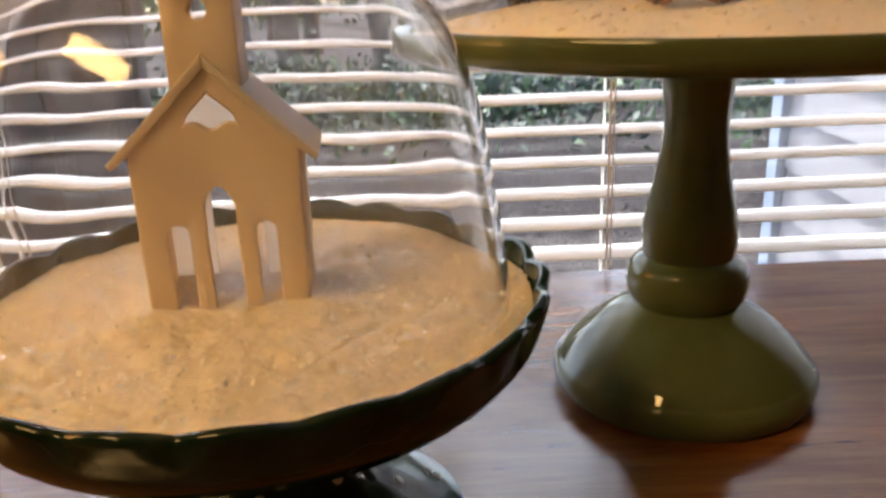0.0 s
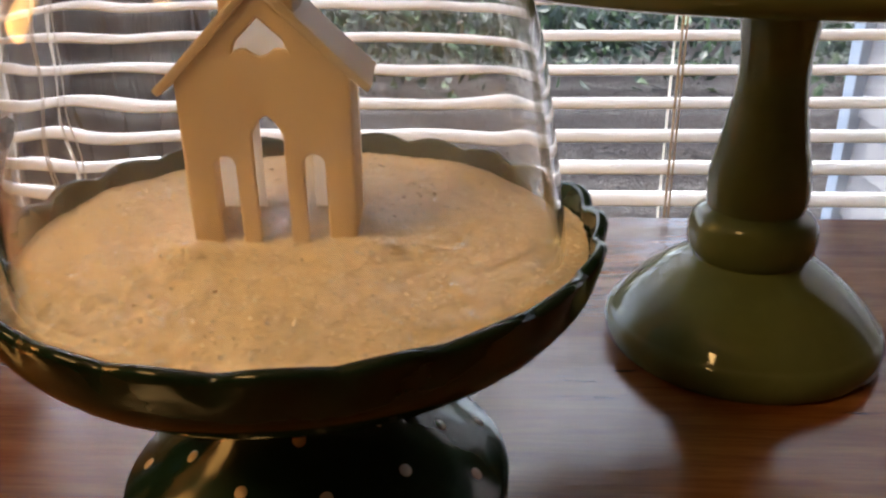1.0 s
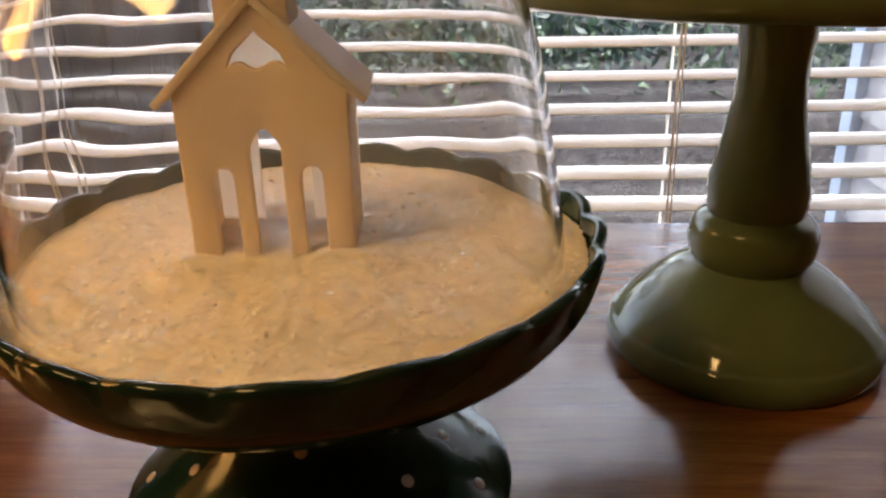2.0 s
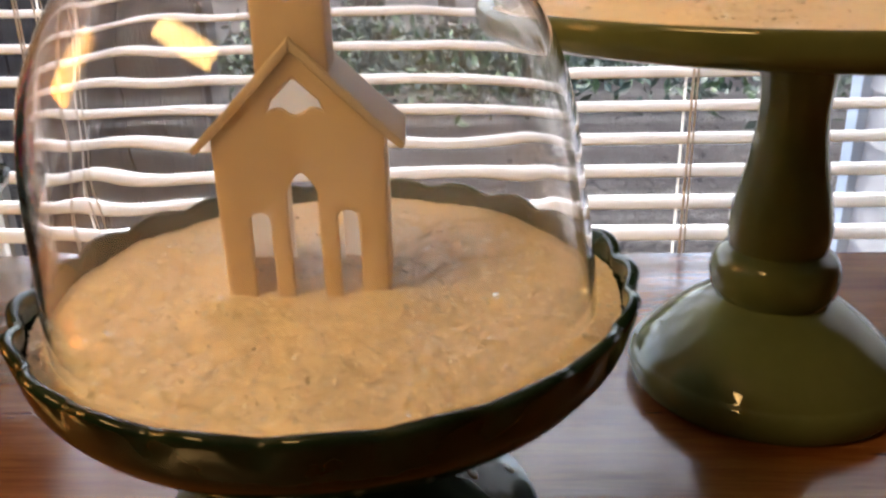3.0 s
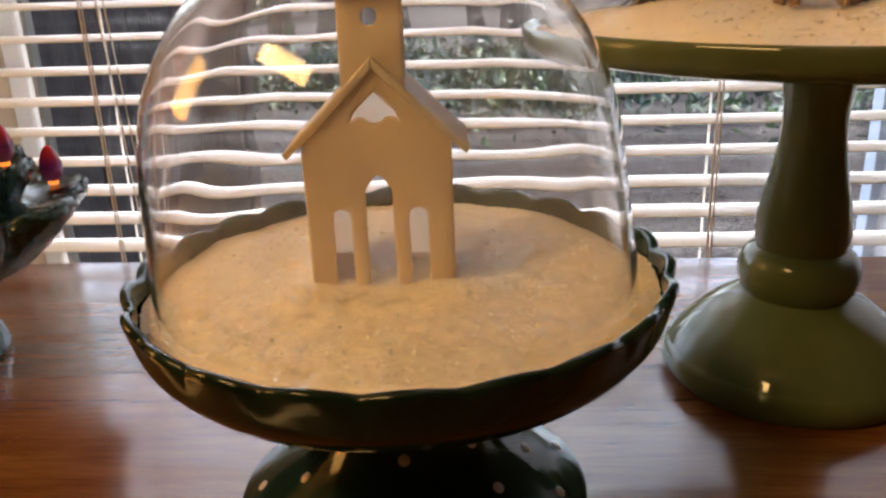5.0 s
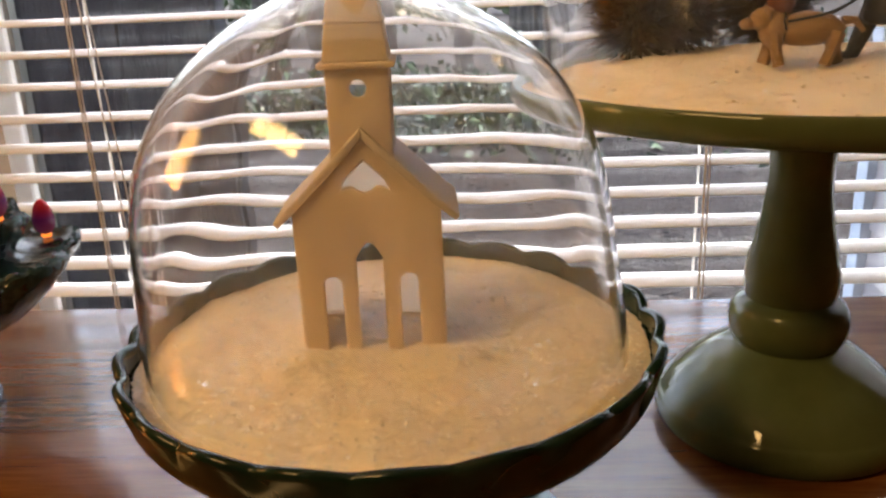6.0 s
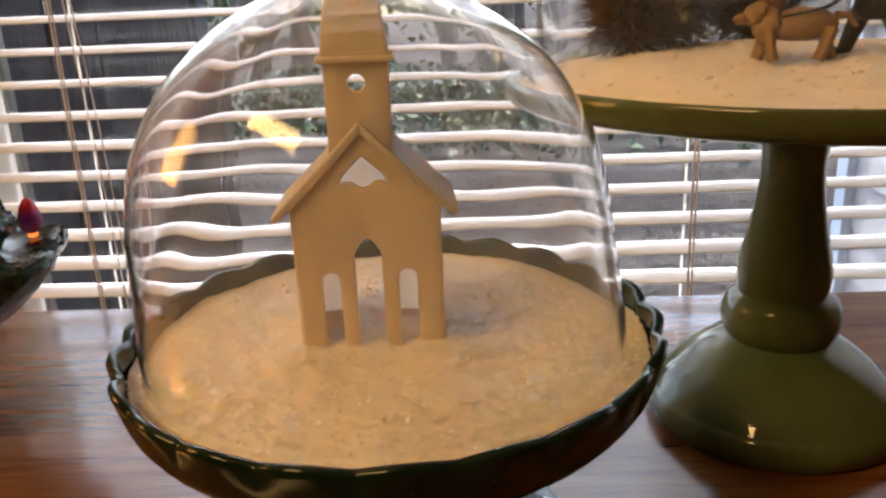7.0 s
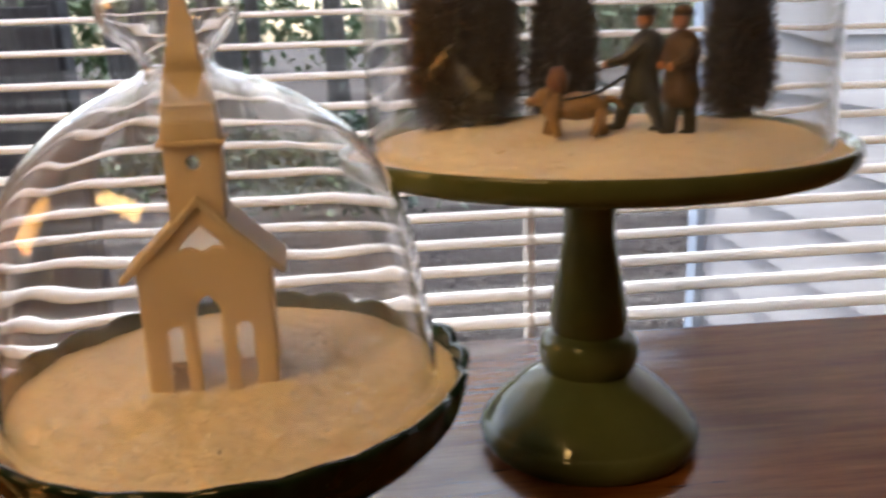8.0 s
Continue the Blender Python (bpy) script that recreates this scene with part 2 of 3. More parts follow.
def lathe(profile, segs=96, warp=None, bm=None, closed=False):
    """Turns (radius, height) points about z; warp(i, angle, r, z) may move a point."""
    bm = bm or bmesh.new()
    rings = []
    for i, (r, z) in enumerate(profile):
        if r < 1e-6:
            rings.append([bm.verts.new((0, 0, z))])
            continue
        ring = []
        for s in range(segs):
            a = 2 * math.pi * s / segs
            rr, zz = warp(i, a, r, z) if warp else (r, z)
            ring.append(bm.verts.new((rr * math.cos(a), rr * math.sin(a), zz)))
        rings.append(ring)
    pairs = list(zip(rings, rings[1:])) + ([(rings[-1], rings[0])] if closed else [])
    for p, q in pairs:
        for s in range(segs):
            t = (s + 1) % segs
            if len(p) == 1 and len(q) == 1:
                continue
            if len(p) == 1:
                bm.faces.new((p[0], q[t], q[s]))
            elif len(q) == 1:
                bm.faces.new((p[s], p[t], q[0]))
            else:
                bm.faces.new((p[s], p[t], q[t], q[s]))
    bmesh.ops.recalc_face_normals(bm, faces=bm.faces)
    return bm


def spline(points, n):
    """A smooth run of n points through the given ones."""
    out = []
    k = len(points) - 1
    for i in range(n):
        u = i / (n - 1) * k
        j = min(int(u), k - 1)
        f = u - j
        p = [Vector(points[max(0, min(k, j + d))]) for d in (-1, 0, 1, 2)]
        out.append(tuple(0.5 * ((2 * p[1]) + (p[2] - p[0]) * f + (2 * p[0] - 5 * p[1] + 4 * p[2] - p[3]) * f * f + (3 * p[1] - p[0] - 3 * p[2] + p[3]) * f ** 3)))
    return out


def plate(outer, holes, y0, y1, soft=0.0, corner=0.0):
    """A flat wall in x and z with holes, from y0 to y1."""
    bm = bmesh.new()
    loops = [outer] + holes
    flat = [p for lp in loops for p in lp]
    fr = [bm.verts.new((x, y0, z)) for x, z in flat]
    edges, o = [], 0
    for lp in loops:
        edges += [bm.edges.new((fr[o + i], fr[o + (i + 1) % len(lp)])) for i in range(len(lp))]
        o += len(lp)
    bmesh.ops.triangle_fill(bm, use_beauty=True, edges=edges, normal=(0, -1, 0))
    twin = {f: bm.verts.new((f.co.x, y1, f.co.z)) for f in fr}
    bk = [twin[f] for f in fr]
    for f in list(bm.faces):
        bm.faces.new([twin[v] for v in reversed(f.verts)])
    o = 0
    for lp in loops:
        n = len(lp)
        for i in range(n):
            a, b = o + i, o + (i + 1) % n
            bm.faces.new((fr[a], fr[b], bk[b], bk[a]))
        o += n
    bmesh.ops.recalc_face_normals(bm, faces=bm.faces)
    if soft:
        rims = [e for e in bm.edges if abs(e.verts[0].co.y - y0) < 1e-6 and abs(e.verts[1].co.y - y0) < 1e-6 and len(e.link_faces) == 2 and e.calc_face_angle(0) > 1.0]
        wide = max(abs(x) for x, z in outer)
        ends = [e for e in rims if all(abs(abs(v.co.x) - wide) < 1e-6 for v in e.verts)] if corner else []
        bmesh.ops.bevel(bm, geom=[e for e in rims if e not in ends], offset=soft, segments=2, affect="EDGES", profile=0.5)
        if ends:
            ends = [e for e in bm.edges if all(abs(abs(v.co.x) - wide) < 1e-6 and abs(v.co.y - y0) < 1e-6 for v in e.verts)]
            bmesh.ops.bevel(bm, geom=ends, offset=corner, segments=4, affect="EDGES", profile=0.5)
    return bm


def tube(points, radius, segs=8, bm=None):
    bm = bm or bmesh.new()
    rings = []
    pts = [Vector(p) for p in points]
    for i, p in enumerate(pts):
        d = (pts[min(i + 1, len(pts) - 1)] - pts[max(i - 1, 0)]).normalized()
        q = d.to_track_quat("Z", "Y")
        r = radius[i] if isinstance(radius, (list, tuple)) else radius
        rings.append([bm.verts.new(p + q @ Vector((r * math.cos(2 * math.pi * s / segs), r * math.sin(2 * math.pi * s / segs), 0))) for s in range(segs)])
    for p, q in zip(rings, rings[1:]):
        for s in range(segs):
            bm.faces.new((p[s], p[(s + 1) % segs], q[(s + 1) % segs], q[s]))
    bm.faces.new(rings[0][::-1])
    bm.faces.new(rings[-1])
    return bm


def blob(bm, c, r, segs=12, mat=0, rot=None):
    """A rounded lump of radii r at c."""
    m = Matrix.Translation(c) @ (rot or Matrix()) @ Matrix.Diagonal((*r, 1))
    res = bmesh.ops.create_uvsphere(bm, u_segments=segs, v_segments=segs // 2 + 2, radius=1, matrix=m)
    for f in {f for v in res["verts"] for f in v.link_faces}:
        f.material_index, f.smooth = mat, True


# the room
def room():
    T = 0.03
    y0, y1 = 0.336, 0.336 + T
    x0, x1, z0, z1 = -0.353, 0.95, -0.10, 1.30
    w = thing("wall_north", Matrix(), "tan painted wall around the window", "wall", kind="structure")
    for a in ((-2.2, x0, y0, y1, -0.75, 1.65), (x1, 2.4, y0, y1, -0.75, 1.65), (x0, x1, y0, y1, -0.75, z0), (x0, x1, y0, y1, z1, 1.65)):
        part("wall_panel", boxed(*a), WALL, w)
    for n, a in (("wall_west", (-2.32, -2.2, -3.0, y1, -0.75, 1.65)), ("wall_east", (2.4, 2.52, -3.0, y1, -0.75, 1.65)), ("wall_south", (-2.32, 2.52, -3.12, -3.0, -0.75, 1.65))):
        tagged(link_mesh(n, boxed(*a), WALL), "plain tan painted wall of the room", "wall", kind="structure")
    tagged(link_mesh("ceiling", boxed(-2.32, 2.52, -3.12, y1, 1.65, 1.75), CEIL), "plain off-white painted ceiling", "ceiling", kind="structure")
    tagged(link_mesh("floor", boxed(-2.32, 2.52, -3.12, y1, -0.83, -0.75), FLOOR), "dark brown wooden floor of the room", "floor", kind="structure")
    win = thing("window_1", Matrix(), "white framed window with slightly dirty glass", "window", kind="structure")
    f0, f1 = 0.366, 0.382
    part("window_frame", boxed(x0 - 0.03, x0 + 0.016, f0, f1, z0, z1, bevel=0.003), FRAME, win)
    part("window_frame", boxed(x0 + 0.016, x0 + 0.020, f0 + 0.006, f1, z0, z1), WIRE, win)
    part("window_frame", boxed(x1 - 0.03, x1, f0, f1, z0, z1, bevel=0.003), FRAME, win)
    part("window_frame", boxed(x0 + 0.020, x1 - 0.03, f0, f1, z1 - 0.04, z1, bevel=0.003), FRAME, win)
    part("window_sill", boxed(x0 + 0.020, x1 - 0.03, f0, f1, z0, z0 + 0.03, bevel=0.003), FRAME, win)
    p = part("pane", boxed(x0 + 0.020, x1 - 0.03, 0.374, 0.377, z0 + 0.03, z1 - 0.04), PANE, win, "dusty clear glass pane")
    p.visible_shadow = False


room()


# the warm floor lamp
def floor_lamp():
    x, y = -1.02, 0.10
    t = thing("floor_lamp", pose(x, y, -0.75), "floor lamp with a glowing amber fabric shade", "lamp")
    part("base", lathe([(0.0, 0.0), (0.12, 0.0), (0.12, 0.012), (0.03, 0.02), (0.0, 0.02)], 32), WIRE, t, smooth=True)
    part("pole", tube([(0, 0, 0.015), (0, 0, 1.36)], 0.009, 10), WIRE, t)
    part("shade", lathe([(0.13, 1.10), (0.085, 1.38), (0.083, 1.38), (0.128, 1.10)], 40, closed=True), SHADE, t, "glowing amber lampshade", smooth=True)


floor_lamp()


# the window blind
BY, BZ, PITCH = 0.2977, -0.0089, 0.0213


def blind():
    b = thing("window_blind", Matrix(), "white horizontal slat blind, open, with thin cords", "blind")
    bm = bmesh.new()
    half, sag, th, n = 0.0120, 0.0030, 0.0007, 9
    x0, x1 = -0.40, 0.93
    prof = []
    for i in range(n):
        u = -1 + 2 * i / (n - 1)
        prof.append((u * half, sag * (1 - u * u) - sag * 0.45 + 0.0004 * u))
    top = [(y, z + th) for y, z in prof]
    loop = top + prof[::-1]
    a = [bm.verts.new((x0, y, z)) for y, z in loop]
    c = [bm.verts.new((x1, y, z)) for y, z in loop]
    k = len(loop)
    for i in range(k):
        bm.faces.new((a[i], a[(i + 1) % k], c[(i + 1) % k], c[i]))
    bm.faces.new(a[::-1]), bm.faces.new(c)
    bmesh.ops.recalc_face_normals(bm, faces=bm.faces)
    first = part("slat", bm, SLAT, b, smooth=True)
    rnd = random.Random(4)
    for i in range(-3, 58):
        s = first if i == -3 else new("slat", first.data)
        s.parent = b
        s.matrix_basis = pose(0, BY, BZ + 0.0005 + i * PITCH, rnd.uniform(-2, 2), rnd.uniform(-0.08, 0.08), 0)
    for x in (-0.2445, 0.1732, 0.59):
        for dy, dx in ((-0.0128, 0.0), (0.0128, 0.0015)):
            part("ladder_cord", tube([(x + dx, BY + dy, -0.08), (x + dx, BY + dy, 1.24)], 0.0008, 6), CORD, b)
        part("lift_cord", tube([(x + 0.0025, BY - 0.0135, -0.08), (x + 0.0025, BY - 0.0135, 1.24)], 0.0006, 6), CORD, b)
    part("pull_cord", tube(spline([(-0.246, BY - 0.02, 1.2), (-0.236, BY - 0.022, 0.4), (-0.224, BY - 0.022, 0.08), (-0.221, BY - 0.02, -0.06)], 30), 0.0005, 6), CORD, b)
    part("pull_cord", tube(spline([(-0.243, BY - 0.022, 1.2), (-0.231, BY - 0.025, 0.4), (-0.2175, BY - 0.024, 0.08), (-0.219, BY - 0.02, -0.06)], 30), 0.0005, 6), CORD, b)
    part("headrail", boxed(-0.40, 0.93, BY - 0.014, BY + 0.014, 1.235, 1.265, bevel=0.003), SLAT, b)
    part("bottom_rail", boxed(-0.40, 0.93, BY - 0.011, BY + 0.011, -0.092, -0.083, bevel=0.003), SLAT, b)


blind()


# the table
def table():
    t = thing("table", pose(0, 0, 0), "orange-brown varnished wooden table with worn surface and painted-in sheen at one end", "table")
    bm = boxed(-0.9, 1.15, -0.62, 0.2384, -0.032, 0, bevel=0.003)
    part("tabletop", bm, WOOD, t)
    for x in (-0.84, 1.09):
        for y in (-0.56, 0.18):
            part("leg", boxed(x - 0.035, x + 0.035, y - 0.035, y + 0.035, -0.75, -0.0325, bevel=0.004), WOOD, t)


table()

# the dark green stand with the scalloped rim
LOBES = 22


def lobe(a):
    return (math.cos(LOBES * a / 2 + 0.02) ** 2 + 0.03) ** 0.4


def dark_stand():
    st = thing("cake_stand", pose(0, 0, 0), "dark green glazed cake stand with scalloped rim and spotted foot", "cake stand")
    foot = spline([(0.055, 0.001), (0.0610, 0.0), (0.0630, 0.0015), (0.0622, 0.0040), (0.0570, 0.0085), (0.0490, 0.0145), (0.0400, 0.0205), (0.0320, 0.0270), (0.0265, 0.0340), (0.0245, 0.0420), (0.0260, 0.0500), (0.0320, 0.0570), (0.0400, 0.0600)], 70)
    ft = part("foot", lathe(foot, 96), DARK, st, "flared dark green foot with cream spots", smooth=True)
    ft.location = (0.001, -0.006, 0)
    outer = spline([(0.0360, 0.0588), (0.0500, 0.0592), (0.0670, 0.0618), (0.0795, 0.0672), (0.0864, 0.0750), (0.0888, 0.0818), (0.0896, 0.0868)], 26)
    lip = [(0.0880 + 0.0019 * math.cos(q), 0.0880 + 0.0019 * math.sin(q)) for q in (math.pi * k / 10 for k in range(1, 10))]
    inner = spline([(0.0861, 0.0872), (0.0853, 0.0800), (0.0815, 0.0730), (0.06, 0.0660), (0.0, 0.0650)], 16)
    prof = outer + lip + inner

    def warp(i, a, r, z):
        w = max(0.0, min(1.0, (z - 0.081) / 0.007)) * (1 if r > 0.07 else 0)
        L = lobe(a)
        return r + w * (0.0024 * L - 0.0015), z + w * (0.0026 * L - 0.0015)
    part("plate", lathe(prof, 480, warp), DARK, st, "scalloped dark green plate", smooth=True).matrix_basis = pose(0, 0, -0.0008, 0.6, 0, 0) @ Matrix.Diagonal((1.010, 1.010, 1, 1))
    # raised spots on the foot
    side = foot[8:60]
    dot = None
    for row, (z, n) in enumerate(((0.031, 7), (0.0205, 10), (0.0105, 12))):
        j = min(range(len(side)), key=lambda q: abs(side[q][1] - z))
        (ra, za), (rb, zb) = side[max(j - 1, 0)], side[min(j + 1, len(side) - 1)]
        nr, nz = (zb - za), (ra - rb)
        ln = math.hypot(nr, nz) or 1
        for k in range(n):
            a = 2 * math.pi * (k + 0.5 * (row % 2)) / n + 0.25
            nrm = Vector((nr / ln * math.cos(a), nr / ln * math.sin(a), nz / ln))
            m = Matrix.Translation((side[j][0] * math.cos(a), side[j][0] * math.sin(a), side[j][1])) @ nrm.to_track_quat("Z", "Y").to_matrix().to_4x4()
            if dot is None:
                dot = part("spot", lathe([(0.0021, -0.0004), (0.0020, 0.0002), (0.0014, 0.0005), (0.0, 0.0006)], 16), DOT, st, "raised cream spot", smooth=True)
                dot.matrix_basis = m
                dot.parent = ft
            else:
                d = new("spot", dot.data)
                d.parent, d.matrix_basis = ft, m


dark_stand()


def snow(name, R, z0, mound, seed, label, grain, flakes, heaps=()):
    rnd = random.Random(seed)

    def height(x, y):
        r = math.hypot(x, y) / R
        h = z0 + mound * max(0, 1 - r ** 3)
        h += 0.0016 * noise.noise((x * 38 + seed, y * 38, 0)) + 0.0007 * noise.noise((x * 150, y * 150, seed))
        for dx, dy, dr, dh in heaps:
            h += dh * math.exp(-((x - dx) ** 2 + (y - dy) ** 2) / dr ** 2)
        return h
    n = int(2 * R / grain)
    verts, faces, at = [], [], {}
    for j in range(n + 1):
        for i in range(n + 1):
            x, y = -R + grain * (i + 0.5 * (j % 2)), -R + grain * j
            r = math.hypot(x, y)
            if r > R + grain:
                continue
            if r > R:
                x, y = x * R / r, y * R / r
            x, y = x + rnd.uniform(-0.4, 0.4) * grain, y + rnd.uniform(-0.4, 0.4) * grain
            at[i, j] = len(verts)
            verts.append((x, y, height(x, y) + rnd.uniform(-0.24, 0.24) * grain))
    for (i, j), a in at.items():
        b, c, d = at.get((i + 1, j)), at.get((i + 1, j + 1)), at.get((i, j + 1))
        if None not in (b, c, d):
            faces.append((a, b, c, d))
    base = len(faces)
    kinds = []
    for k in range(flakes):
        r, a = R * math.sqrt(rnd.random()) * 0.985, rnd.uniform(0, 2 * math.pi)
        x, y = r * math.cos(a), r * math.sin(a)
        glint = rnd.random() < 0.13
        c = Vector((x, y, height(x, y) + (0.00018 if glint else 0.0)))
        tip = 0.36 if glint else 0.24
        q = Euler((rnd.gauss(0, tip), rnd.gauss(0, tip), rnd.uniform(0, 6.3))).to_matrix()
        w = rnd.uniform(0.00035, 0.0008) * (1.7 if rnd.random() < 0.05 else 1)
        o = len(verts)
        for u, v, h in ((-1, -0.6, 0), (1, -0.7, 0.1), (0.7, 0.8, 0), (-0.8, 0.6, -0.1)):
            verts.append(tuple(c + q @ Vector((u, v, h)) * w))
        faces.append((o, o + 1, o + 2, o + 3))
        kinds.append(2 if glint else 1)
    me = bpy.data.meshes.new(name)
    me.from_pydata(verts, [], faces)
    for m in (SNOW, FLAKE, GLINT):
        me.materials.append(m)
    me.polygons.foreach_set("material_index", [0] * base + kinds)
    me.polygons.foreach_set("use_smooth", [True] * base + [False] * (len(faces) - base))
    return tagged(new(name, me), label, "artificial snow", kind="stuff")


HEAPS = ((-0.003, -0.006, 0.030, 0.0020), (-0.028, -0.024, 0.011, 0.0036), (0.020, -0.016, 0.009, 0.0014), (0.048, -0.022, 0.009, -0.0011), (0.036, -0.030, 0.007, -0.0008), (0.052, 0.020, 0.014, 0.0008), (-0.050, -0.045, 0.012, -0.0007), (0.012, -0.058, 0.020, 0.0008), (-0.028, 0.020, 0.012, 0.0008))
s1 = snow("artificial_snow", 0.0852, 0.0833, 0.0028, 3, "white plastic snow flakes filling the scalloped plate", 0.0009, 11000, HEAPS)
s1.matrix_basis = pose(0, 0, -0.0008, 0.6, 0, 0) @ Matrix.Diagonal((1.010, 1.010, 1, 1))


def dome(name, m, outer, thick, label, wob, stuff):
    d = thing(name, m, label, "glass dome")
    neck = min(range(len(outer) // 2, len(outer) - 6), key=lambda q: outer[q][0] + (1 if outer[q][0] < 0.01 else 0))
    for name, run in (("glass_shell", outer[:neck + 1]), ("knob", [(outer[neck][0], outer[neck][1] + 0.0001)] + outer[neck + 1:])):
        n = len(run)
        inner = []
        for i, (r, z) in enumerate(run):
            p, q = run[max(0, i - 1)], run[min(n - 1, i + 1)]
            tr, tz = q[0] - p[0], q[1] - p[1]
            ln = math.hypot(tr, tz) or 1
            inner.append((max(0.0003, r - tz / ln * thick), z + tr / ln * thick))
        prof = run + inner[::-1]

        def warp(i, a, r, z, n=n):
            w = wob * noise.noise((2.5 * math.cos(a) + (0 if i < n else 4.0), 2.5 * math.sin(a), z * 45))
            return max(r + w * min(1, r / 0.03), 0.0002), z
        part(name, lathe(prof, 160, warp, closed=True), stuff, d, smooth=True)
    for c in d.children:
        c.visible_shadow = False
    return d


DOME = spline([(0.0808, -0.0085), (0.0807, 0.0000), (0.0796, 0.0140), (0.0780, 0.0300), (0.0768, 0.0430), (0.0748, 0.0560), (0.0702, 0.0715), (0.0600, 0.0885), (0.0480, 0.1000), (0.0350, 0.1085), (0.0227, 0.1140), (0.0145, 0.1172), (0.0122, 0.1200), (0.0140, 0.1235), (0.0195, 0.1290), (0.0232, 0.1345), (0.0238, 0.1400), (0.0215, 0.1460), (0.0130, 0.1510), (0.0004, 0.1520)], 120)
dome("glass_cloche", pose(-0.0016, 0.0, 0.0838, 1.3, -3.0, 0), DOME, 0.0014, "clear blown glass cloche with hollow flared knob", 0.00012, GLASS)


# the porcelain church
def arch(cx, w, z0, z1, pointed=False, n=10):
    r = w / 2
    pts = [(cx - r, z0)]
    if pointed:
        s = z1 - 1.25 * r
        for i in range(n + 1):
            u = i / n * 2 - 1
            pts.append((cx + r * u, s + 1.25 * r * (1 - abs(u) ** 1.7)))
    else:
        s = z1 - r
        for i in range(n + 1):
            a = math.pi * (1 - i / n)
            pts.append((cx + r * math.cos(a), s + r * math.sin(a)))
    return pts + [(cx + r, z0)]


def church():
    c = thing("porcelain_church", pose(-0.0035, -0.0184, 0.0, 0, 0, math.degrees(0.0882)), "white porcelain church ornament with open windows and steeple", "ornament")
    W, D, B, E, P, th = 0.0230, 0.033, 0.0790, 0.1338, 0.1561, 0.0022
    tri = [(-0.0074, 0.1402), (-0.0062, 0.1432), (0.0, 0.1492), (0.0062, 0.1432), (0.0074, 0.1402), (0.0056, 0.1412), (0.0036, 0.1412), (0.0018, 0.1398), (0.0, 0.1392), (-0.0018, 0.1398), (-0.0036, 0.1412), (-0.0056, 0.1412)]
    gable = [(-W, B), (W, B), (W, E), (0, P), (-W, E)]
    part("front_wall", plate(gable, [tri, arch(-0.0120, 0.0058, 0.0800, 0.1128), arch(0.0120, 0.0058, 0.0800, 0.1128), arch(0, 0.0084, 0.0800, 0.1235, True)], 0, th, 0.0007, 0.0019), BISQUE, c, smooth=True)
    part("back_wall", plate(gable, [arch(0, 0.0155, 0.0800, 0.1290)], D - 0.6 * th, D), THIN, c)
    for s in (-1, 1):
        x0, x1 = sorted((s * (W - 0.0003), s * (W - th)))
        part("side_wall", boxed(x0, x1, th, D - 0.6 * th, B, E), BISQUE, c)
        prof = [(0.0, 0.1599), (0.010, 0.1497), (0.020, 0.1396), (0.0252, 0.1346), (0.0287, 0.1313)]
        low = [(0.0274, 0.1297), (0.0238, 0.1327), (0.0190, 0.1371), (0.010, 0.1460), (0.0, 0.1562)]
        bm = plate([(s * x, z) for x, z in prof + low], [], -0.0016, D + 0.001, 0.0006)
        part("roof_panel", bm, GLITTER, c, "glittered white roof slope", smooth=True)
    h, y0, y1 = 0.0095, 0.0005, 0.0195
    ring = [(0.0025 * math.cos(2 * math.pi * i / 20), 0.1708 + 0.0025 * math.sin(2 * math.pi * i / 20)) for i in range(20)]
    sq = [(-h, 0.1493), (h, 0.1493), (h * 0.98, 0.1765), (-h * 0.98, 0.1765)]
    tw = part("tower", plate(sq, [ring], y0, y0 + th, 0.0006), BISQUE, c, smooth=True)
    part("tower_wall", plate(sq, [[(x * 1.9, 0.1700 + (z - 0.1708) * 1.9) for x, z in ring]], y1 - th, y1), BISQUE, tw)
    for s in (-1, 1):
        x0, x1 = sorted((s * h * 0.985, s * (h - th)))
        part("tower_wall", boxed(x0, x1, y0 + th, y1 - th, 0.1493, 0.1765), BISQUE, tw)
    yc = (y0 + y1) / 2
    part("cornice", boxed(-0.0113, 0.0113, yc - 0.0113, yc + 0.0113, 0.1765, 0.1783, bevel=0.0006), BISQUE, c)

    def pyramid(levels):
        bm = bmesh.new()
        rings = [[bm.verts.new((sx * r, yc + sy * r, z)) for sx, sy in ((-1, -1), (1, -1), (1, 1), (-1, 1))] for r, z in levels]
        for p, q in zip(rings, rings[1:]):
            for i in range(4):
                bm.faces.new((p[i], p[(i + 1) % 4], q[(i + 1) % 4], q[i]))
        bm.faces.new(rings[0][::-1]), bm.faces.new(rings[-1])
        es = [e for e in bm.edges]
        bmesh.ops.bevel(bm, geom=es, offset=0.0004, segments=1, affect="EDGES")
        return bm
    part("belfry", pyramid([(0.0098, 0.1783), (0.0084, 0.1893)]), BISQUE, c)
    part("spire", pyramid([(0.0090, 0.1893), (0.0080, 0.1910), (0.0036, 0.2180), (0.0008, 0.2330)]), BISQUE, c)


church()

# the olive green stand
GX, GY = 0.1653, 0.0913


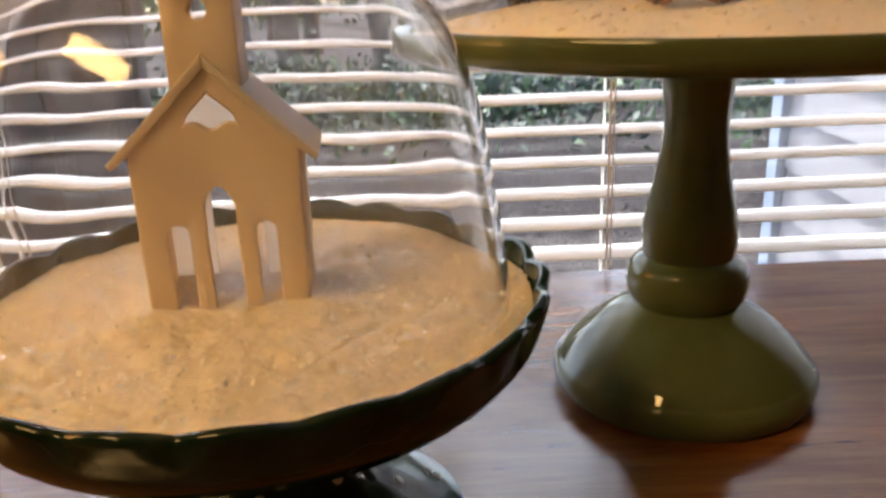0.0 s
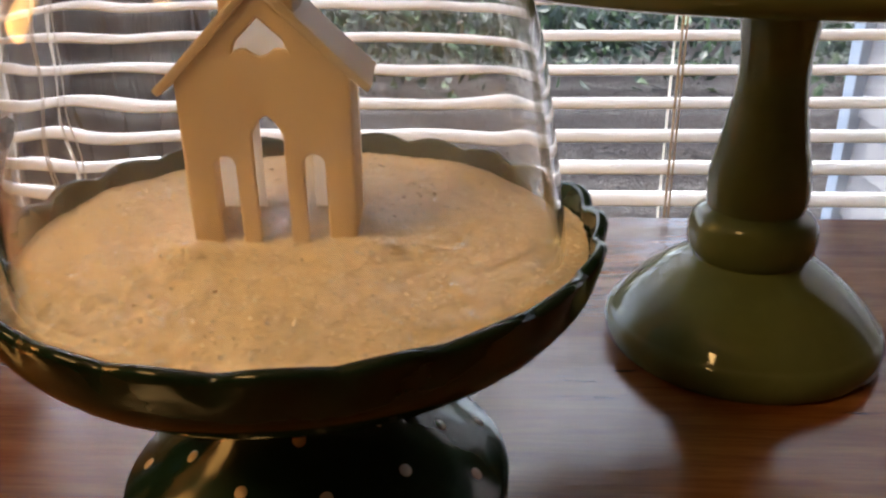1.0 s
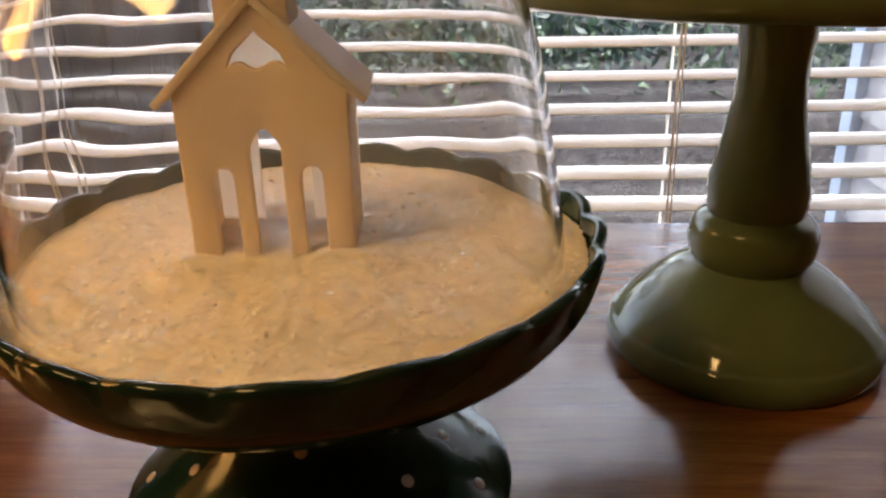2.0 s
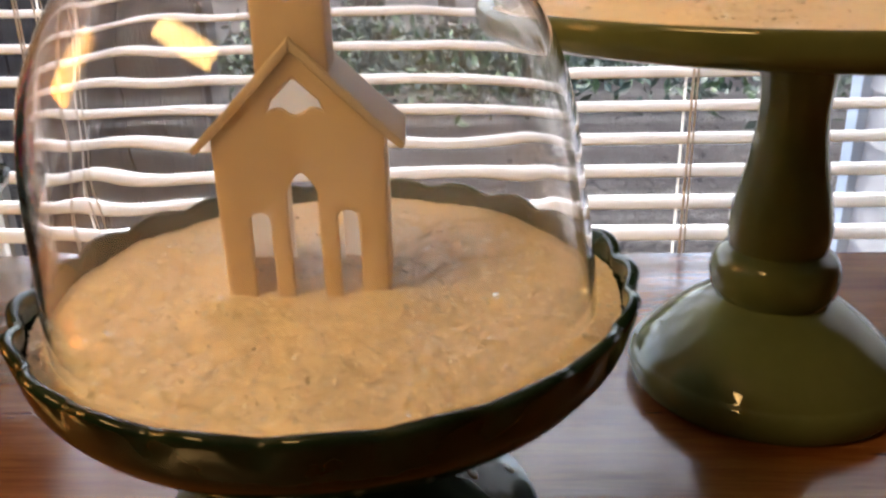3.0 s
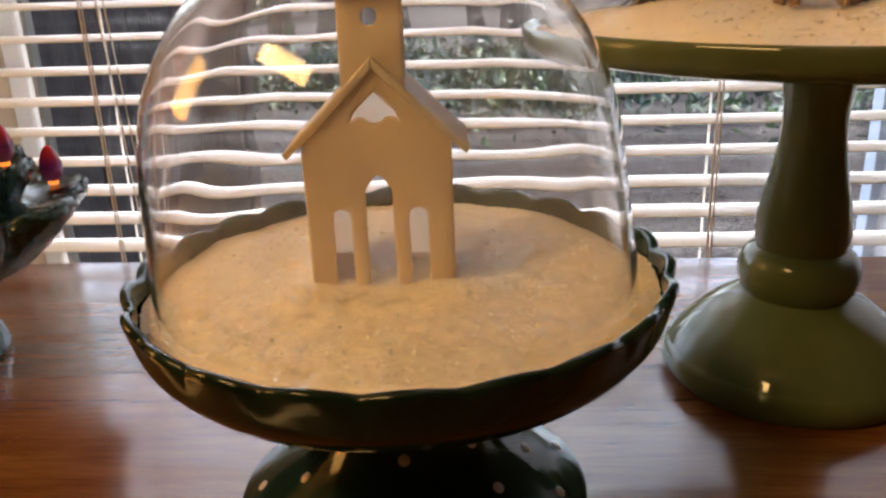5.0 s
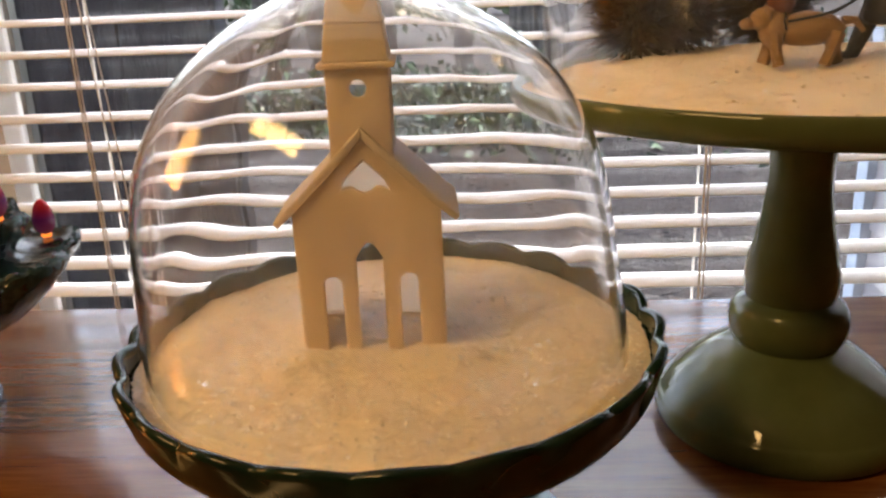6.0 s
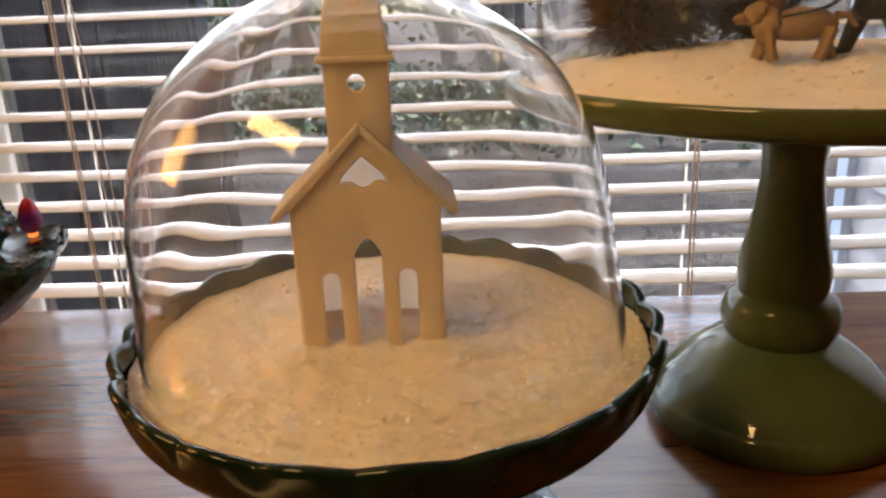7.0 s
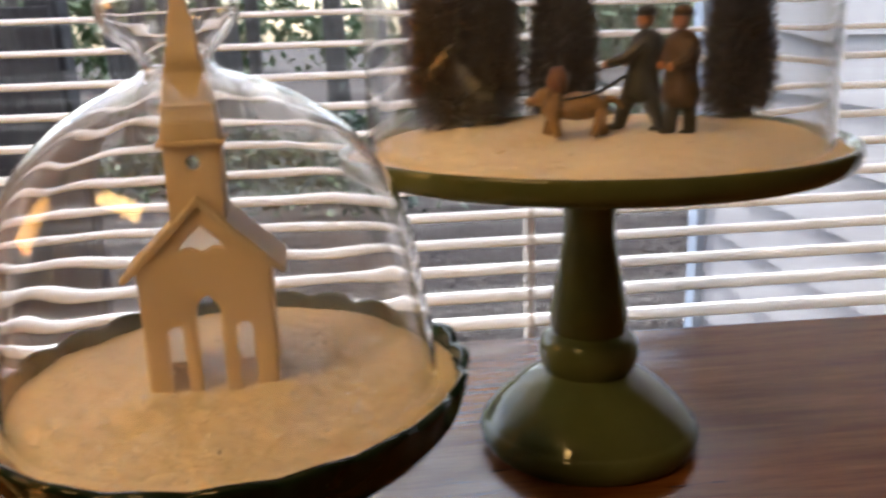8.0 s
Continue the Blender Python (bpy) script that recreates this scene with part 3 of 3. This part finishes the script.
def green_stand():
    st = thing("cake_stand", pose(GX, GY, 0), "glossy olive green ceramic pedestal cake stand", "cake stand")
    ped = [(0.050, 0.002), (0.0545, 0.0), (0.0566, 0.0025), (0.0572, 0.0075), (0.0562, 0.0110), (0.0548, 0.0128)]
    ped += spline([(0.0545, 0.0130), (0.0500, 0.0188), (0.0420, 0.0265), (0.0335, 0.0332), (0.0270, 0.0370), (0.0228, 0.0388)], 20)
    ped += spline([(0.0226, 0.0392), (0.0246, 0.0420), (0.0258, 0.0472), (0.0254, 0.0525), (0.0232, 0.0572), (0.0200, 0.0594)], 14)
    ped += spline([(0.0190, 0.0600), (0.0196, 0.0630), (0.0201, 0.0680), (0.0198, 0.0730), (0.0186, 0.0800), (0.0167, 0.0885), (0.0148, 0.0990), (0.0134, 0.1090), (0.0131, 0.1180), (0.0138, 0.1270), (0.0152, 0.1360), (0.0175, 0.1430), (0.022, 0.1465)], 40)
    part("pedestal", lathe(ped, 128), JADE, st, "turned olive green pedestal", smooth=True)
    pl = spline([(0.020, 0.1462), (0.060, 0.1468), (0.100, 0.1472), (0.1120, 0.1474), (0.1178, 0.1490), (0.1203, 0.1522), (0.1206, 0.1560), (0.1198, 0.1586), (0.1186, 0.1592), (0.1174, 0.1582), (0.1150, 0.1548), (0.110, 0.1535), (0.06, 0.1530), (0.0, 0.1530)], 60)
    part("plate", lathe(pl, 192), JADE, st, "round olive green plate with raised lip", smooth=True)


green_stand()
s2 = snow("artificial_snow", 0.1160, 0.1555, 0.0105, 8, "white plastic snow flakes covering the green plate", 0.0010, 9000, [(0.085 * math.cos(k * 2.4) * (0.4 + 0.6 * (k % 3) / 2), 0.085 * math.sin(k * 2.4) * (0.4 + 0.6 * (k % 3) / 2), 0.012 + 0.004 * (k % 4), 0.0016 * (-1) ** k) for k in range(18)])
s2.location = (GX, GY, 0)
COVER = spline([(0.1090, 0.1545), (0.1088, 0.1600), (0.1085, 0.2000), (0.1080, 0.2500), (0.1050, 0.2750), (0.0950, 0.2950), (0.0700, 0.3120), (0.0350, 0.3210), (0.0160, 0.3260), (0.0140, 0.3320), (0.0200, 0.3430), (0.0230, 0.3520), (0.0150, 0.3600), (0.0004, 0.3620)], 80)
dome("glass_cloche", pose(GX, GY, 0), COVER, 0.0019, "tall clear glass cloche over the miniature scene", 0.0003, COVER_GLASS)


# bottle brush trees
def brush_tree(x, y, r, h, mats, seed, label):
    t = thing("bottle_brush_tree", pose(x, y, 0.1640), label, "miniature tree", "bottle brush trees")
    rnd = random.Random(seed)
    part("base", lathe([(0.0, -0.001), (0.0075, -0.001), (0.0075, 0.002), (0.0068, 0.003), (0.0, 0.003)], 20), WIRE, t, smooth=True)
    part("wire_stem", tube([(0, 0, 0.002), (0, 0, h)], 0.0008, 6), WIRE, t)
    verts, faces, mi = [], [], []
    for k in range(21000):
        u = rnd.random() ** 0.85
        z = 0.004 + u * (h - 0.004)
        rr = r * (1 - 0.42 * u - 0.55 * max(0, u - 0.45) ** 1.5) * rnd.uniform(0.6, 1.16)
        rr *= min(1.0, 0.72 + u * 3.2)
        if u > 0.93:
            rr *= max(0.05, (1 - u) / 0.07)
        a = rnd.uniform(0, 2 * math.pi)
        d = Vector((math.cos(a), math.sin(a), rnd.uniform(-0.5, 0.6)))
        p0, p1 = Vector((0, 0, z)) + d * rr * rnd.choice((0.15, 0.55, 0.7)), Vector((0, 0, z)) + d * rr
        side = Vector((-math.sin(a), math.cos(a), rnd.uniform(-0.6, 0.6))).normalized() * rnd.uniform(0.00028, 0.00056)
        o = len(verts)
        verts += [tuple(p0 - side), tuple(p0 + side), tuple(p1 + side * 0.6), tuple(p1 - side * 0.6)]
        faces.append((o, o + 1, o + 2, o + 3))
        mi.append(1 if rnd.random() < mats else 0)
    me = bpy.data.meshes.new("bristles")
    me.from_pydata(verts, [], faces)
    me.materials.append(BRISTLE), me.materials.append(BROWN_BRISTLE)
    me.polygons.foreach_set("material_index", mi)
    ob = new("bristles", me)
    ob.parent = t
    ob["label"] = "stiff dark bristles"


brush_tree(0.0980, 0.1180, 0.0215, 0.108, 0.25, 1, "dark green bottle brush tree standing in snow")
brush_tree(0.1240, 0.1500, 0.0200, 0.098, 0.3, 2, "dark bottle brush tree beside a taller one")
brush_tree(0.1690, 0.1700, 0.0240, 0.090, 0.6, 3, "brownish bottle brush tree behind the dog")
brush_tree(0.2480, 0.1120, 0.0205, 0.096, 0.35, 4, "dark bottle brush tree behind the walking pair")


# figurines
def dog():
    bm = bmesh.new()
    blob(bm, (0, 0, 0.0115), (0.0140, 0.0050, 0.0056))
    blob(bm, (-0.0100, 0, 0.0118), (0.0058, 0.0050, 0.0066))
    blob(bm, (-0.0150, -0.0005, 0.0155), (0.0044, 0.0036, 0.0040))
    blob(bm, (-0.0195, -0.0008, 0.0140), (0.0030, 0.0022, 0.0020))
    for s in (-1, 1):
        blob(bm, (-0.0135, s * 0.0032, 0.0178), (0.0016, 0.0011, 0.0022))
        for x, lean in ((-0.0105, -0.0022), (0.0098, 0.0028)):
            tube([(x, s * 0.0026, 0.0105), (x + lean * 0.4 * s, s * 0.0027, 0.005), (x + lean * s, s * 0.0027, -0.0005)], [0.0032, 0.0022, 0.0021], 8, bm)
    tube([(0.0125, 0, 0.0135), (0.0165, 0, 0.0140), (0.0195, 0, 0.0105)], [0.0018, 0.0015, 0.0008], 8, bm)
    blob(bm, (-0.0080, 0, 0.0122), (0.0012, 0.0052, 0.0066), mat=1)
    blob(bm, (-0.0085, 0.001, 0.0215), (0.0052, 0.0040, 0.0072), mat=2)
    bmesh.ops.scale(bm, vec=(1.02, 1.45, 1.04), verts=bm.verts)
    for v in bm.verts:
        v.co += 0.0011 * Vector((noise.noise(v.co * 420), noise.noise(v.co * 420 + Vector((7, 0, 0))), 0.8 * noise.noise(v.co * 420 + Vector((0, 9, 0)))))
    ob = link_mesh("dog_figurine", bm, [FUR, COAT, RUST])
    ob.matrix_basis = pose(0.1500, 0.0590, 0.1654, 0, 0, -8)
    tagged(ob, "tan painted dog figurine in a dark harness", "figurine")


def walker(name, x, y, rz, h, mats, label, stride, lean, reach):
    """A little standing figure: trousers, long coat, arms, head and hat; it leans and reaches towards -x."""
    bm = bmesh.new()
    s = h / 0.055
    for i, d in ((-1, stride), (1, -stride)):
        tube([(d * 0.15, i * 0.0034, 0.024), (d * 0.6, i * 0.0034, 0.012), (d, i * 0.0032, 0.0015)], [0.0048, 0.0036, 0.0026], 10, bm)
        blob(bm, (d - 0.0015, i * 0.0032, 0.0012), (0.0040, 0.0022, 0.0015), 10)
    coat = spline([(0.0062, 0.0, 0.0120), (0.0084, 0.0, 0.0150), (0.0074, 0.0, 0.0220), (0.0068, 0.0, 0.0275), (0.0078, 0.0, 0.0345), (0.0062, 0.0, 0.0395), (0.0026, 0.0, 0.0425)], 16)
    rings = []
    for r, _, z in coat:
        rings.append([bm.verts.new((r * 0.95 * math.cos(a) * (1 + 0.08 * math.cos(5 * a)) - lean * (z - 0.012), r * 1.1 * math.sin(a), z)) for a in (2 * math.pi * k / 16 for k in range(16))])
    for p, q in zip(rings, rings[1:]):
        for k in range(16):
            f = bm.faces.new((p[k], p[(k + 1) % 16], q[(k + 1) % 16], q[k]))
            f.material_index, f.smooth = 3, True
    bm.faces.new(rings[0][::-1]).material_index = 3
    bm.faces.new(rings[-1]).material_index = 3
    top = -lean * 0.026
    for i, f in ((-1, 1.0), (1, 0.55)):
        n = len(bm.faces)
        tube([(top, i * 0.0074, 0.0375), (top - reach * f * 0.45, i * 0.0092, 0.0310), (top - reach * f, i * 0.0068, 0.0285)], [0.0032, 0.0027, 0.0021], 8, bm)
        bm.faces.ensure_lookup_table()
        for face in bm.faces[n:]:
            face.material_index = 3
        blob(bm, (top - reach * f - 0.001, i * 0.0067, 0.0282), (0.0020, 0.0018, 0.0019), 8, mat=1)
    blob(bm, (top - 0.0012, 0, 0.0465), (0.0037, 0.0035, 0.0044), mat=1)
    blob(bm, (top - 0.0004, 0, 0.0498), (0.0043, 0.0042, 0.0028), mat=2)
    blob(bm, (top - 0.0004, 0, 0.0484), (0.0056, 0.0054, 0.0006), mat=2)
    bmesh.ops.scale(bm, vec=(s, s, s), verts=bm.verts)
    ob = link_mesh(name, bm, mats)
    ob.matrix_basis = pose(x, y, 0.1652, 0, 0, rz)
    tagged(ob, label, "figurine", "walking pair")


dog()
walker("walker_figurine", 0.1800, 0.0640, -28, 0.057, [COAT, FLESH, COAT, COAT], "painted walker figurine in a dark coat", 0.0098, -0.10, 0.0150)
walker("walker_figurine", 0.1905, 0.0420, 10, 0.056, [COAT, FLESH, TWEED, TWEED], "painted walker figurine in a dark brown coat", 0.003, 0.0, 0.0080)
bm = tube(spline([(0.1420, 0.0540, 0.1805), (0.157, 0.054, 0.1830), (0.1720, 0.0600, 0.1895)], 10), 0.0005, 6)
tube(spline([(0.1440, 0.0620, 0.1785), (0.159, 0.062, 0.1815), (0.1720, 0.0600, 0.1890)], 10), 0.0005, 6, bm)
tagged(link_mesh("leash", bm, COAT), "thin dark leash between dog and walker figurines", "leash")


# ceramic tree with little lights
def ceramic_tree():
    cx, cy = -0.2514, 0.1016
    t = thing("ceramic_tree", pose(cx, cy, 0), "dark green ceramic tree with small coloured light bulbs", "ornament")
    part("base", lathe(spline([(0.0, 0.0), (0.026, 0.0), (0.028, 0.006), (0.025, 0.016), (0.022, 0.028), (0.022, 0.045), (0.02, 0.06)], 24), 64), TREE_GLAZE, t, smooth=True)
    tiers = ((0.0800, 0.0785, 9, 0.657), (0.0580, 0.0960, 7, 0.20), (0.0440, 0.1160, 6, 0.5), (0.0320, 0.1350, 5, 0.9), (0.0190, 0.1520, 4, 0.3))
    bulb_mesh = ember_mesh = None
    for R, z, n, ph in tiers:
        prof = spline([(R * 0.35, z - 0.040), (R * 0.62, z - 0.030), (R * 0.86, z - 0.014), (R, z - 0.001), (R * 0.985, z + 0.0025), (R * 0.93, z + 0.0030), (R * 0.72, z + 0.0005), (R * 0.45, z + 0.008), (R * 0.22, z + 0.022)], 40)

        def warp(i, a, r, zz, R=R, n=n, ph=ph):
            u = (r / R) ** 3
            w = abs(math.cos(n * (a - ph) / 2)) ** 0.8
            f = 1 + u * 0.16 * (w - 1) + u * 0.02 * noise.noise((12 * math.cos(a), 12 * math.sin(a), i * 0.7))
            return r * f, zz + u * (0.004 * (w - 1) + 0.0030 * noise.noise((26 * math.cos(a), 26 * math.sin(a), i * 0.9)))
        part("branch_tier", lathe(prof, 220, warp), TREE_GLAZE, t, "glazed branches with rough crusted tips", smooth=True)
        for k in range(0, n, 3):
            a = ph + 2 * math.pi * k / n
            rb = R * 0.80
            m = pose(rb * math.cos(a), rb * math.sin(a), z + 0.0034) @ Matrix.Scale(0.8, 4)
            if bulb_mesh is None:
                bo = part("light_bulb", lathe(spline([(0.0, 0.0004), (0.0034, 0.0005), (0.0064, 0.0048), (0.0071, 0.0100), (0.0053, 0.0175), (0.0025, 0.0222), (0.0, 0.0238)], 24), 24), BULB, t, "red and violet plastic bulb", smooth=True)
                eo = part("bulb_socket", lathe([(0.0, -0.0022), (0.0026, -0.0022), (0.0032, -0.0012), (0.0032, 0.0004), (0.0, 0.0008)], 16), EMBER, bo, "glowing orange bulb base", smooth=True)
                bulb_mesh, ember_mesh = bo.data, eo.data
            else:
                bo, eo = new("light_bulb", bulb_mesh), new("bulb_socket", ember_mesh)
                bo.parent, eo.parent = t, bo
            bo.matrix_basis = m


ceramic_tree()

# outside
GZ = -1.25


def outside():
    verts, faces = [], []
    n = 90
    xs = [-1 + 2 * i / n for i in range(n + 1)]
    for j in range(n + 1):
        for i in range(n + 1):
            x, y = 70 * xs[i] * abs(xs[i]) ** 1.2, 0.5 + 120 * (j / n) ** 2.4
            z = GZ + 0.05 * noise.noise((x * 0.8, y * 0.8, 0)) + 0.25 * noise.noise((x * 0.1, y * 0.1, 3)) * min(1, y / 8)
            verts.append((x, y, z))
    for j in range(n):
        for i in range(n):
            a = j * (n + 1) + i
            faces.append((a, a + 1, a + n + 2, a + n + 1))
    me = bpy.data.meshes.new("ground")
    me.from_pydata(verts, [], faces)
    me.materials.append(LEAFLITTER)
    tagged(new("ground", me), "brown ground covered in fallen leaves", "ground", kind="structure")


outside()


def leaves(name, clusters, count, size, mats, seed, flat=6.3):
    rnd = random.Random(seed)
    verts, faces, mi = [], [], []
    for c, r in clusters:
        for k in range(count):
            d = Vector((rnd.gauss(0, 0.5), rnd.gauss(0, 0.5), rnd.gauss(0, 0.5)))
            p = Vector(c) + Vector((d.x * r[0], d.y * r[1], d.z * r[2]))
            if p.z < GZ + 0.02:
                p.z = GZ + 0.02 + rnd.random() * 0.1
            q = Euler((rnd.uniform(-flat, flat), rnd.uniform(-flat, flat), rnd.uniform(0, 6.3))).to_matrix()
            s = size * rnd.uniform(0.5, 1.4)
            o = len(verts)
            for u, v, w in ((-1, 0, 0), (0, -0.5, 0.12), (1, 0, 0), (0, 0.5, 0.12)):
                verts.append(tuple(p + q @ Vector((u, v, w)) * s))
            faces.append((o, o + 1, o + 2, o + 3))
            mi.append(rnd.randrange(len(mats)))
    me = bpy.data.meshes.new(name)
    me.from_pydata(verts, [], faces)
    for m in mats:
        me.materials.append(m)
    me.polygons.foreach_set("material_index", mi)
    return me


GREEN = [simple("leaf_green", (0.035, 0.07, 0.02), (0.07, 0.12, 0.035), 0.6, 5), simple("leaf_olive", (0.07, 0.09, 0.03), (0.13, 0.14, 0.05), 0.6, 5), simple("leaf_dark", (0.015, 0.03, 0.018), (0.035, 0.055, 0.03), 0.6, 5)]
FALL = [simple("leaf_brown", (0.022, 0.017, 0.014), (0.040, 0.031, 0.025), 0.8, 9, Specular_IOR_Level=0.1), simple("leaf_pale", (0.040, 0.035, 0.032), (0.060, 0.053, 0.048), 0.8, 9, Specular_IOR_Level=0.1), simple("leaf_grey", (0.030, 0.026, 0.024), (0.050, 0.044, 0.041), 0.8, 9, Specular_IOR_Level=0.1)]


def forest():
    rnd = random.Random(11)
    # fallen leaves
    me = leaves("fallen_leaves", [((rnd.uniform(-3.5, 3.0), rnd.uniform(1.3, 6.5), GZ), (0.7, 0.7, 0.02)) for _ in range(130)], 260, 0.020, FALL, 5, 0.35)
    tagged(new("fallen_leaves", me), "scattered dry brown and grey fallen leaves", "leaves", kind="stuff")
    me = leaves("undergrowth", [((rnd.uniform(-7, 7), rnd.uniform(6.4, 9.5), GZ + rnd.uniform(0.1, 0.45)), (0.9, 0.7, 0.35)) for _ in range(70)], 260, 0.06, [GREEN[2], GREEN[2], GREEN[0]], 6)
    tagged(new("undergrowth", me), "low dark green bushes at the wood's edge", "bushes", kind="stuff")
    me = leaves("far_woods", [((rnd.uniform(-30, 30), rnd.uniform(26, 40), rnd.uniform(-0.5, 2.6)), (2.2, 2, 1.2)) for _ in range(90)], 170, 0.3, [GREEN[1], GREEN[0]], 7)
    tagged(new("far_woods", me), "distant green leafy woods", "woods", kind="stuff")
    def tree(x, y, r, h, mat, seed, label, crown, thick):
        t = thing("tree", pose(x, y, GZ - 0.05), label, "tree")
        rn = random.Random(seed)
        lean = (rn.uniform(-0.04, 0.04), rn.uniform(-0.04, 0.04))
        N = 26
        bm = bmesh.new()
        rings = []
        segs = 28
        for i in range(N):
            u = i / (N - 1)
            rr = r * (1 + 0.6 * math.exp(-u * h / 0.25)) * (1 - 0.55 * u)
            ring = []
            for s in range(segs):
                a = 2 * math.pi * s / segs
                f = 1 + 0.10 * noise.noise((2 * math.cos(a) + seed, 2 * math.sin(a), u * h * 0.5)) + 0.05 * noise.noise((7 * math.cos(a), 7 * math.sin(a), u * h + seed))
                ring.append(bm.verts.new((rr * f * math.cos(a) + lean[0] * u * h, rr * f * math.sin(a) + lean[1] * u * h, u * h)))
            rings.append(ring)
        for p, q in zip(rings, rings[1:]):
            for s in range(segs):
                bm.faces.new((p[s], p[(s + 1) % segs], q[(s + 1) % segs], q[s]))
        part("trunk", bm, mat, t, smooth=True)
        tips = []
        for k in range(crown):
            a, u = rn.uniform(0, 6.3), rn.uniform(0.86 if r > 0.22 else 0.4, 0.95)
            L = rn.uniform(0.6, 1.6) * h * 0.16
            b0 = Vector((lean[0] * u * h, lean[1] * u * h, u * h))
            b1 = b0 + Vector((math.cos(a) * L, math.sin(a) * L, L * rn.uniform(0.1, 0.7)))
            part("limb", tube([b0, (b0 + b1) / 2 + Vector((0, 0, 0.1 * L)), b1], [r * 0.28 * (1 - u * 0.5), r * 0.16, r * 0.05], 7), mat, t)
            tips.append((tuple(b1 - Vector((0, 0, 0))), (0.8, 0.8, 0.5)))
        if tips:
            ob = new("crown", leaves("crown", [((c[0], c[1], c[2]), rr) for c, rr in tips], thick, 0.11, GREEN, seed))
            ob.parent = t
    k = 0
    while k < 26:
        x, y = rnd.uniform(-9, 9), rnd.uniform(7.5, 22)
        # unseen crowns thickened on the right to block sky from the table's reflections
        tree(x, y, rnd.uniform(0.07, 0.2), rnd.uniform(7, 12), BARK2, 20 + k, "slender brown tree in the wood", 5 if x < 0 else 9, 40 if x < 0 else 150)
        k += 1


forest()


# the dark board fence
def fence():
    f = thing("board_fence", pose(-0.76, 2.10, GZ), "dark weathered wooden board fence with vertical boards", "fence")
    rnd = random.Random(9)
    first = part("board", boxed(-0.066, 0.066, -0.010, 0.010, 0.02, 1.56, bevel=0.003), BARK, f)
    for i in range(26):
        b = first if i == 0 else new("board", first.data)
        b.parent = f
        b.matrix_basis = pose(-0.07 - 0.1385 * i, rnd.uniform(-0.004, 0.004), rnd.uniform(-0.012, 0.012), 0, rnd.uniform(-0.3, 0.3), 0)
    for z in (0.30, 0.8, 1.3):
        part("rail", boxed(-3.6, 0.0, 0.014, 0.052, z, z + 0.085, bevel=0.003), BARK, f)
    for x in (-0.05, -1.85, -3.55):
        part("post", boxed(x - 0.045, x + 0.045, 0.0525, 0.14, -0.1, 1.60, bevel=0.004), BARK, f)


fence()


# the neighbouring wing
def wing():
    X, Y1, rev = 0.80, 1.50, 0.105
    w = thing("house_wing", Matrix(), "white lap-sided house wing with pale corner trim", "house")
    part("wall_core", boxed(X + 0.02, X + 1.6, 0.46, Y1 - 0.01, GZ - 0.05, 2.6), SIDING, w)
    bm = bmesh.new()
    for y0, y1 in ((0.46, Y1 - 0.05),):
        vs = [bm.verts.new(p) for p in ((X + 0.005, y0, 0), (X + 0.005, y1, 0), (X + 0.012, y1, rev), (X + 0.012, y0, rev), (X + 0.02, y0, 0), (X + 0.02, y1, 0), (X + 0.02, y1, rev), (X + 0.02, y0, rev))]
        for f in ((0, 3, 2, 1), (0, 1, 5, 4), (3, 7, 6, 2), (0, 4, 7, 3), (1, 2, 6, 5)):
            bm.faces.new([vs[i] for i in f])
    bmesh.ops.recalc_face_normals(bm, faces=bm.faces)
    first = part("siding_board", bm, SIDING, w)
    z = -0.235 - rev * 9
    i = 0
    while z < 2.5:
        b = first if i == 0 else new("siding_board", first.data)
        b.parent = w
        b.location = (0, 0, z)
        z += rev
        i += 1
    part("corner_trim", boxed(X - 0.012, X + 0.05, Y1 - 0.05, Y1, GZ - 0.05, 2.6, bevel=0.003), TRIM, w, "pale blue-white corner trim")
    part("roof", boxed(X - 0.3, X + 1.9, 0.46, Y1 + 0.3, 2.6, 2.75), BARK2, w)


wing()
